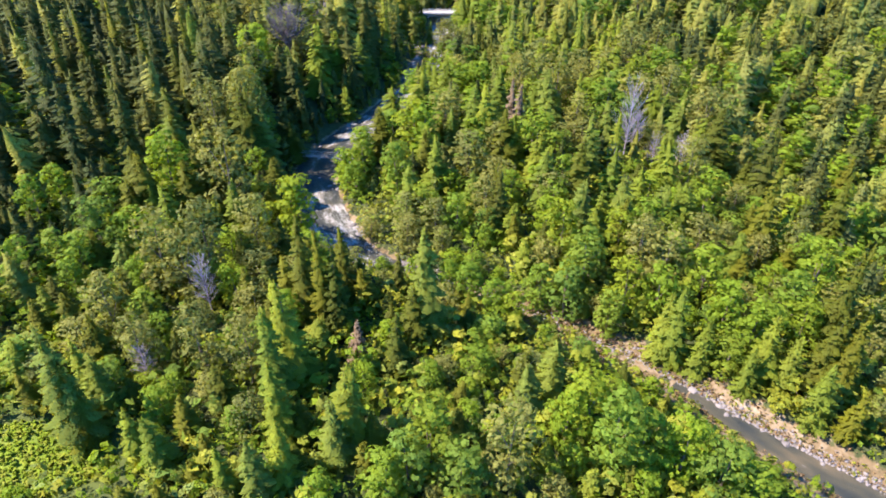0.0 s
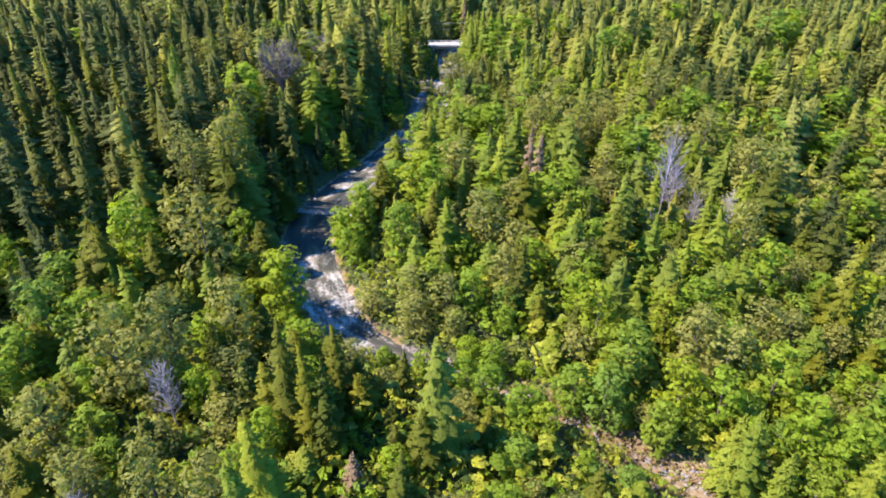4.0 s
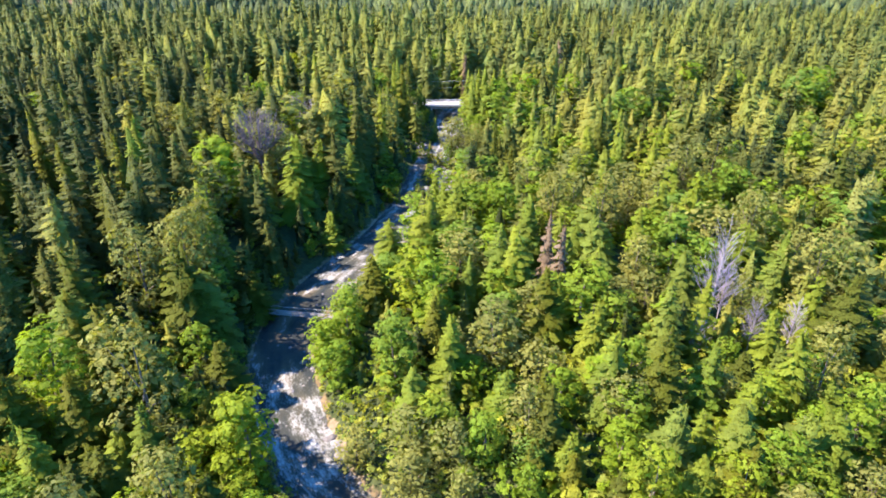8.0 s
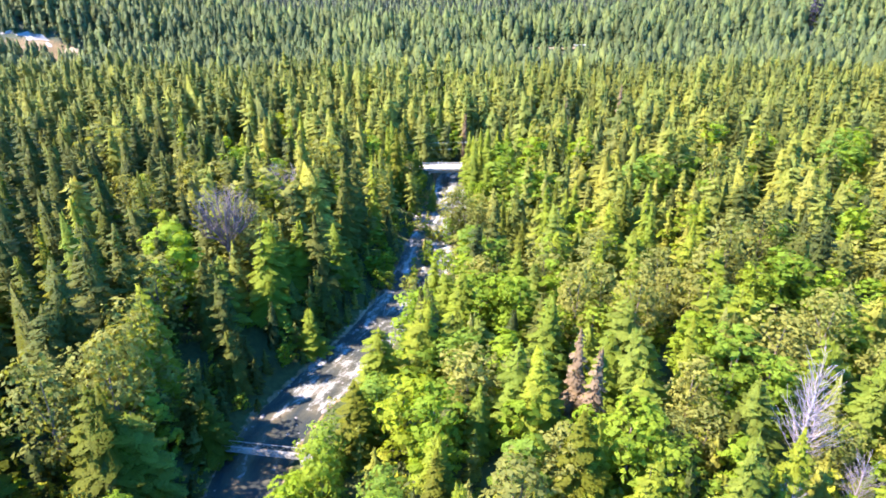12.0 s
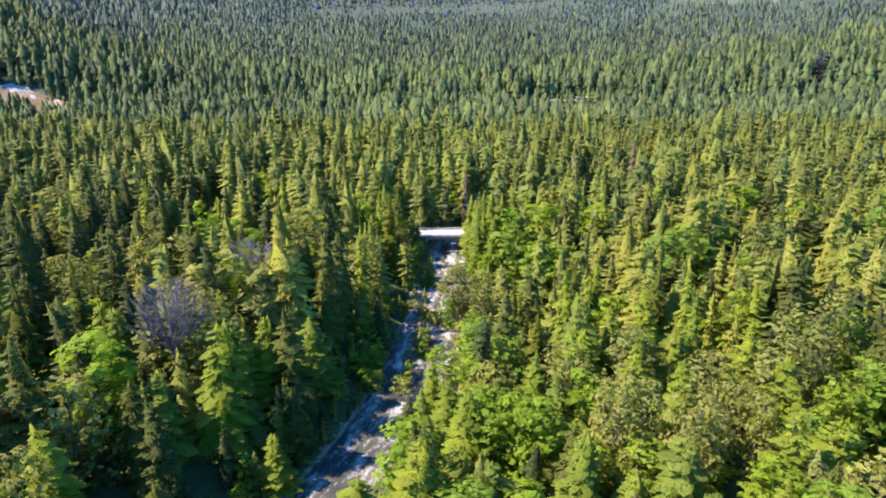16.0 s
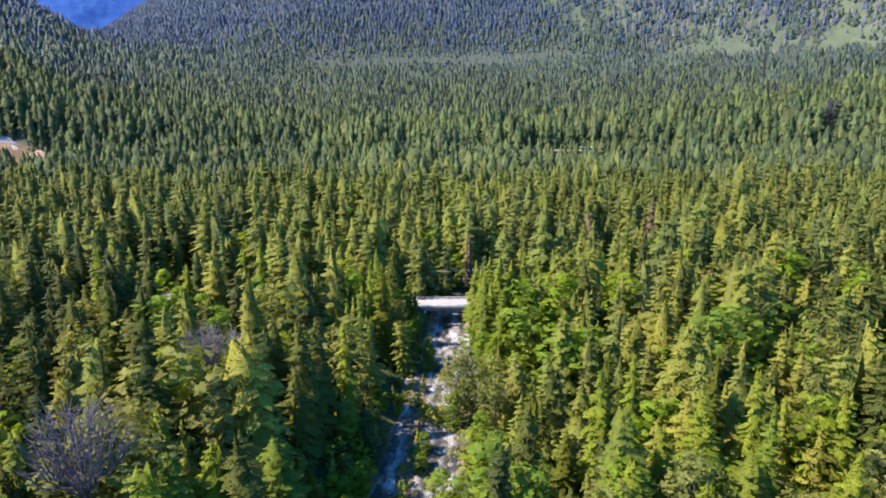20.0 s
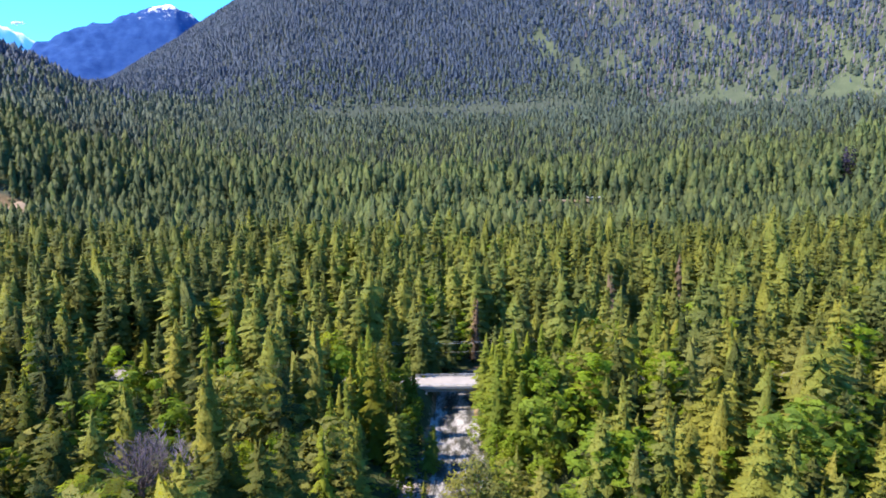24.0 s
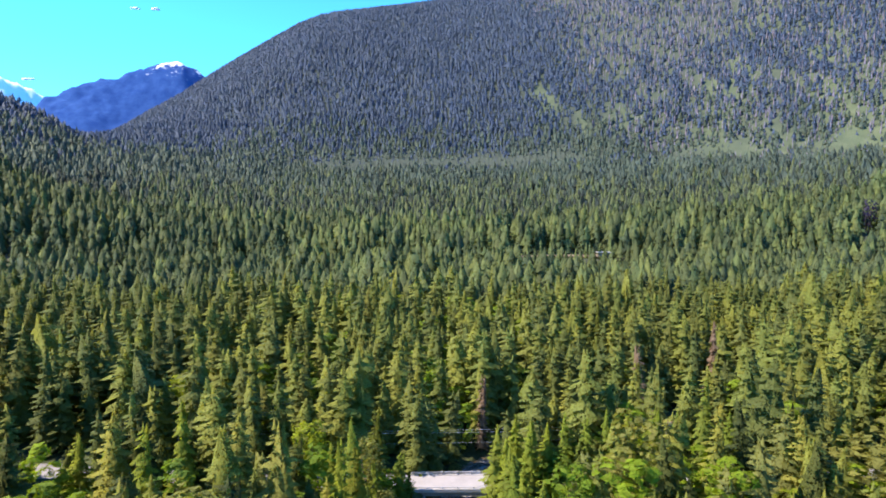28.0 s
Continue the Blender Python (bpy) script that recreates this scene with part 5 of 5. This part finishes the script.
def build_footbridge():
    root = tagged(new("footbridge"), "narrow steel truss footbridge with open sides over the creek", "footbridge")
    a, b = Vector((-48.5, 175.3, 5.1)), Vector((-29.0, 171.9, 5.3))
    d = (b - a).normalized()
    n = Vector((-d.y, d.x, 0))
    up = Vector((0, 0, 1))
    for s in (-0.75, 0.75):
        part("bottom_chord", rod(a + n * s, b + n * s, 0.06), M_SHADED_STEEL, root)
        part("top_chord", rod(a + n * s + up * 1.25, b + n * s + up * 1.25, 0.05), M_SHADED_STEEL, root)
        count = 10
        for i in range(count + 1):
            p = a.lerp(b, i / count) + n * s
            part("post", rod(p, p + up * 1.25, 0.03), M_SHADED_STEEL, root)
            if i < count:
                q = a.lerp(b, (i + 1) / count) + n * s
                part("diagonal", rod(p, q + up * 1.25, 0.025) if i % 2 else rod(p + up * 1.25, q, 0.025), M_SHADED_STEEL, root)
    # Planks take the dark girder colour for the same painted shade.
    for i in range(48):
        p = a.lerp(b, (i + 0.5) / 48)
        bm = box(-0.17, -0.8, 0.06, 0.17, 0.8, 0.12)
        bmesh.ops.transform(bm, matrix=Matrix.Translation(p) @ Matrix.Rotation(math.atan2(d.y, d.x), 4, "Z"), verts=bm.verts)
        part("plank", bm, M_GIRDER, root)
    for p in (a, b):
        part("footing", box(p.x - 1.0, p.y - 1.2, p.z - 2.6, p.x + 1.0, p.y + 1.2, p.z - 0.1, 0.05), M_CONC, root)


build_footbridge()


def build_wires():
    pole_mat = surface("pole_wood", [(0.3, (0.10, 0.075, 0.055)), (0.7, (0.19, 0.15, 0.12))], 1.0, 0.9, 0.02)
    for x in (-72.0, 36.0):
        z = float(ground(x, 351.0))
        root = tagged(new("utility_pole"), "brown wooden utility pole with a crossarm among the trees", "pole", "utility poles")
        v, f = tube([(x, 351, z - 0.5), (x, 351, 23.0)], [0.17, 0.11], 8)
        me = from_arrays("pole", np.array(v), np.array(f), [pole_mat], smooth=True)
        new("pole", me).parent = root
        part("crossarm", box(x - 0.06, 350.0, 22.2, x + 0.06, 352.0, 22.34, 0.01), pole_mat, root)
        for y in (350.15, 351.85):
            part("insulator", rod((x, y, 22.34), (x, y, 22.5), 0.06), M_CONC, root)
    for y, z, sag in ((350.15, 22.5, 0.7), (351.85, 22.5, 0.7), (350.9, 19.6, 0.9)):
        line = [(x, y, z - sag * (1 - ((x + 18) / 54) ** 2)) for x in np.linspace(-72, 36, 28)]
        v, f = tube(line, [0.02] * 28, 4)
        tagged(new("power_line", from_arrays("power_line", np.array(v), np.array(f), [M_STEEL])), "thin grey power line strung between poles over the road", "cable", "power lines")


build_wires()


def boulder_mesh(k, fine=2):
    r = random.Random(k)
    bm = bmesh.new()
    bmesh.ops.create_icosphere(bm, subdivisions=fine, radius=1)
    off = Vector((r.random() * 50, r.random() * 50, r.random() * 50))
    flat = r.uniform(0.5, 0.75)
    for v in bm.verts:
        v.co *= 1 + 0.35 * noise.noise(v.co * 1.3 + off) + 0.12 * noise.noise(v.co * 3.1 + off)
        v.co.x *= r.uniform(0.98, 1.02) * 1.2
        v.co.z *= flat
    me = bpy.data.meshes.new("boulder")
    bm.to_mesh(me)
    bm.free()
    me.materials.append(M_ROCK)
    return me


def scatter_boulders():
    kinds = [boulder_mesh(k) for k in range(6)]
    r = random.Random(3)
    made = 0
    side = np.gradient(RIVER, axis=0)
    while made < 290:
        i = r.randrange(40, len(RIVER) - 60)
        t = Vector((side[i][0], side[i][1], 0)).normalized()
        n = Vector((t.y, -t.x, 0))
        y = RIVER[i][1]
        bar = y < 92 and r.random() < 0.8
        off = 1 + r.uniform(-0.2, 3.0) / HALF[i] if bar else r.choice((-1, 1)) * r.choice((r.uniform(0.8, 1.12), r.uniform(0.2, 1.0)))
        x, y = RIVER[i][0] + n.x * off * HALF[i], RIVER[i][1] + n.y * off * HALF[i]
        if y < 45 or abs(y - 339) < 6 or (92 < y < 122 and r.random() < 0.7):
            continue
        s = r.uniform(0.18, 0.42) if bar or r.random() < 0.8 else r.uniform(0.45, 0.85)
        z = max(float(ground(x, y)), float(water_level(y)) - 0.25 * s)
        ob = new("boulder", kinds[r.randrange(6)])
        ob.matrix_basis = Matrix.Translation((x, y, z)) @ Matrix.Rotation(r.random() * 6.28, 4, "Z") @ Matrix.Diagonal((s, s, s, 1))
        tagged(ob, "pale grey rounded boulder in the creek bed", "boulder", "creek boulders")
        made += 1


scatter_boulders()


def spread_cobbles():
    """Grey cobbles along the outer bank of the lower creek, and on the bar below the bridge."""
    t = np.gradient(RIVER, axis=0)
    t /= np.hypot(*t.T)[:, None]
    i = gen.integers(0, 150, 2600)
    off = HALF[i] + np.abs(gen.normal(0.1, 0.8, len(i)))
    along = gen.uniform(-0.6, 0.6, len(i))
    x, y = RIVER[i, 0] + t[i, 1] * off + t[i, 0] * along, RIVER[i, 1] - t[i, 0] * off + t[i, 1] * along
    bx, by = gen.normal(-11.0, 1.8, 700), gen.normal(294, 5, 700)
    x, y = np.concatenate([x, bx]), np.concatenate([y, by])
    d = river_gap(x, y)
    k = (d > -0.2) & (d < 4) & (y < 310)
    x, y = x[k], y[k]
    stones = []
    for me in (boulder_mesh(q, 1) for q in range(20, 25)):
        v = np.array([p.co for p in me.vertices])
        stones.append((v, np.array([p.vertices[:] for p in me.polygons]), v / np.linalg.norm(v, axis=1)[:, None]))
    wood("cobbles", "grey cobbles strewn along the creek bank", [stones], np.zeros(len(x), int), x, y, gen.uniform(0.25, 0.62, len(x)) ** 2.0, gen.uniform(0.9, 1.4, len(x)), [M_ROCK])["category"] = "cobbles"


spread_cobbles()


def lay_driftwood():
    r = random.Random(12)
    for x, y, turn, L in ((-14.6, 298.6, 0.15, 6.5), (-15.4, 300.2, -0.1, 5.0), (-13.6, 297.2, 0.5, 5.5), (-12.4, 295.6, -0.35, 4.0), (-16.2, 301.8, 0.3, 6.0), (-13.2, 300.8, 1.1, 3.5), (-11.2, 291.5, 0.8, 3.6)):
        root = tagged(new("driftwood_log"), "bleached driftwood log lying on the gravel bar", "log", "driftwood logs")
        path = [Vector((q * L / 2, 0.12 * math.sin(2.2 * q + L), 0.05 * q)) for q in np.linspace(-1, 1, 6)]
        v, f = tube([tuple(p) for p in path], [0.26, 0.25, 0.22, 0.19, 0.15, 0.09], 7)
        o = new("trunk", from_arrays("trunk", np.array(v), np.array(f), [M_DEAD], smooth=True))
        o.parent = root
        for k in range(3):
            p = path[k + 2]
            e = p + Vector((0.5, r.choice((-1, 1)) * 0.6, 0.35))
            v, f = tube([tuple(p), tuple(e)], [0.07, 0.02], 5)
            new("branch_stub", from_arrays("branch_stub", np.array(v), np.array(f), [M_DEAD])).parent = root
        z = max(float(ground(x, y)), float(water_level(y))) + 0.2
        root.matrix_basis = Matrix.Translation((x, y, z)) @ Matrix.Rotation(turn, 4, "Z")


lay_driftwood()


# ---- far things: gravel pit, terrace road, blue mountains, clouds ----
def build_pit():
    u, v = np.meshgrid(np.linspace(-1, 1, 40), np.linspace(0, 1, 14))
    x = -352 + 34 * u
    y = 622 + 16 * v - 9 * u ** 2 + 2 * waves(x, v * 20, 0.3)
    z0 = ground(x, y)
    z = z0 - 2.5 + (8 * np.clip(1 - u ** 2, 0, 1) ** 0.5 * v ** 0.7 * (1 + 0.18 * waves(x, v * 30, 0.25)))
    me = from_arrays("gravel_pit", np.c_[x.ravel(), y.ravel(), z.ravel()], grid_faces(40, 14), [M_PIT])
    tagged(new("gravel_pit", me), "pale grey face of a gravel pit in a forest clearing", "gravel pit", kind="structure")
    x = -318 + 12 * u
    y = 618 + 14 * v
    z = ground(x, y) + 0.4 + 5.5 * v * np.clip(1 - u ** 2, 0, 1)
    me = from_arrays("sand_bank", np.c_[x.ravel(), y.ravel(), z.ravel()], grid_faces(40, 14), [M_SAND])
    tagged(new("sand_bank", me), "tan sandy bank beside the gravel pit", "sand bank", kind="structure")
    x = np.linspace(64, 131, 24)
    strip("terrace_road", x, lambda q: 668.0, lambda q: float(ground(q, 668.0)) + 0.9, 2.6, 1.5, M_SAND, "tan gravel track along the terrace edge", "road")
    root = tagged(new("shed"), "low dark shed with a flat roof beside the gravel track", "shed")
    z = float(ground(128, 664))
    part("wall", box(123, 661, z - 0.5, 133, 666, z + 3.2), M_GIRDER, root)
    part("roof", box(122.4, 660.4, z + 3.2, 133.6, 666.6, z + 3.6, 0.05), M_STEEL, root)


M_PIT = surface("pit_gravel", [(0.3, (0.13, 0.125, 0.14)), (0.7, (0.25, 0.235, 0.245))], 0.15, 0.95, 0.3)
M_SAND = surface("tan_sand", [(0.3, (0.17, 0.13, 0.09)), (0.7, (0.26, 0.20, 0.14))], 0.1, 0.95, 0.2)
build_pit()


# Rock colours here include the blue of the air in between.
def distant_material(name, hazy_rock, snow_line, soft):
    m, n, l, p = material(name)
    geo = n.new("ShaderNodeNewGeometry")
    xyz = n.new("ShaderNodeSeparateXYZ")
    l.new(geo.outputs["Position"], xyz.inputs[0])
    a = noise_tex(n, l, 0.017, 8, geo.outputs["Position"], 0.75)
    r = ramp(n, hazy_rock)
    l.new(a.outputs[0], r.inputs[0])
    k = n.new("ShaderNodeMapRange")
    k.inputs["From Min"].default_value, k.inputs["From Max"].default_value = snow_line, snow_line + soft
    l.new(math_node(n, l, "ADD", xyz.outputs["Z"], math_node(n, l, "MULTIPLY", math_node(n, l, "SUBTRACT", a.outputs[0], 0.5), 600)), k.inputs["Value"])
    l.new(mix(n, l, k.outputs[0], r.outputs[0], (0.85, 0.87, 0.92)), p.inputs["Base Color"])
    p.inputs["Roughness"].default_value = 1.0
    p.inputs["Specular IOR Level"].default_value = 0.0
    return m


def far_mountain(name, az, top, r0, r1, mat, label):
    a = np.linspace(az[0], az[-1], 170)
    crest = np.interp(a, az, top)
    R = np.linspace(0, 1, 44)
    A, T = np.meshgrid(np.radians(a), R)
    rr = r0 + (r1 - r0) * T
    A = A + radians(2.0)
    x, y = rr * np.sin(A), 200 + rr * np.cos(A)
    z = 20 + (crest[None, :] - 20) * np.minimum(T / 0.8, 1) ** 1.2 - (T > 0.8) * (T - 0.8) * 900
    z += 30 * np.abs(waves(x - 0.5 * y, y, 0.02, 0.7)) * np.clip(T / 0.8, 0, 1) - 14 + 8 * waves(x, y, 0.07, 2.0) * (T > 0.1)
    z += 40 * waves(x, y, 0.006, 1.5) * np.sin(np.pi * np.clip(T / 0.8, 0, 1)) + 10 * waves(x, y, 0.03) * (T > 0.1)
    me = from_arrays(name, np.c_[x.ravel(), y.ravel(), z.ravel()], grid_faces(170, 44), [mat], smooth=True)
    tagged(new(name, me), label, "mountain", kind="structure")


# Both ridges have haze painted into their rock, paler on the farther one.
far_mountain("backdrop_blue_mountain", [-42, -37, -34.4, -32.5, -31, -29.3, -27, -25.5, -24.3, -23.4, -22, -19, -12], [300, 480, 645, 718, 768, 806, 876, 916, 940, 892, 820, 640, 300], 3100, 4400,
             distant_material("blue_rock", [(0.3, (0.014, 0.040, 0.145)), (0.7, (0.036, 0.082, 0.225))], 868, 60), "distant mountain with snow on its top, its rock painted blue for haze")
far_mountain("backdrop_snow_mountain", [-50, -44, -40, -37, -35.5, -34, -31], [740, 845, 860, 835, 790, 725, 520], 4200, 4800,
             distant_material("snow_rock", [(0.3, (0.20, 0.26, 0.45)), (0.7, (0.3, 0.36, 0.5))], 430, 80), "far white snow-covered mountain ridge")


def build_clouds():
    white, cn, cl, cp = material("cloud_white")
    thin = cn.new("ShaderNodeBsdfTranslucent")
    thin.inputs[0].default_value = (0.95, 0.96, 1.0, 1)
    cp.inputs["Base Color"].default_value = (0.95, 0.96, 1.0, 1)
    cp.inputs["Roughness"].default_value = 1.0
    both = cn.new("ShaderNodeMixShader")
    cl.new(cp.outputs[0], both.inputs[1])
    cl.new(thin.outputs[0], both.inputs[2])
    cl.new(both.outputs[0], cn["Material Output"].inputs[0])
    for k, (az, el, w) in enumerate(((-25.7, 16.75, 24), (-24.2, 16.7, 30), (-33.3, 10.7, 30))):
        r = random.Random(k + 5)
        bm = bmesh.new()
        c = Vector((4650 * math.sin(radians(az)), 200 + 4650 * math.cos(radians(az)), 83 + 4650 * math.tan(radians(el)) * math.cos(radians(az))))
        for i in range(11):
            m = Matrix.Translation(c + Vector((r.uniform(-1, 1) * w, r.uniform(-0.3, 0.3) * w, r.uniform(-0.1, 0.2) * w))) @ Matrix.Diagonal((w * r.uniform(0.3, 0.6), w * 0.4, w * r.uniform(0.16, 0.3), 1))
            bmesh.ops.create_icosphere(bm, subdivisions=2, radius=1, matrix=m)
        for f in bm.faces:
            f.smooth = True
        part("cloud", bm, white, None)
        tagged(bpy.data.objects["cloud" if k == 0 else "cloud.%03d" % k], "small white fair-weather cloud", "cloud", "clouds", "structure")


build_clouds()


def plant_grass():
    """Rough tussocks over the small meadow."""
    n = 1500
    a, q = gen.random(n) * 6.283, np.sqrt(gen.random(n))
    x, y = -66 + 14 * q * np.cos(a), 60 + 7.5 * q * np.sin(a)
    tuft = []
    for k in range(3):
        e = rng.random() * 6.28 + k * 2.1
        c, s = math.cos(e), math.sin(e)
        tuft.append(([(-0.5 * c, -0.5 * s, 0), (0.5 * c, 0.5 * s, 0), (0.3 * s + 0.2 * c, -0.3 * c, 1.0), (-0.3 * c, 0.35 * s, 0.8)], [(0, 1, 2), (0, 2, 3)]))
    wood("meadow_grass", "rough bright green grass of a small meadow", [[rounded(*join_bits(tuft), 1.5)]], np.zeros(n, int), x, y, gen.uniform(0.3, 0.9, n), gen.uniform(0.8, 1.6, n), [M_GRASS])


M_GRASS = foliage("grass_blades", [(0, (0.13, 0.20, 0.015)), (0.5, (0.17, 0.235, 0.018)), (1, (0.21, 0.235, 0.035))], 0.45)
plant_grass()
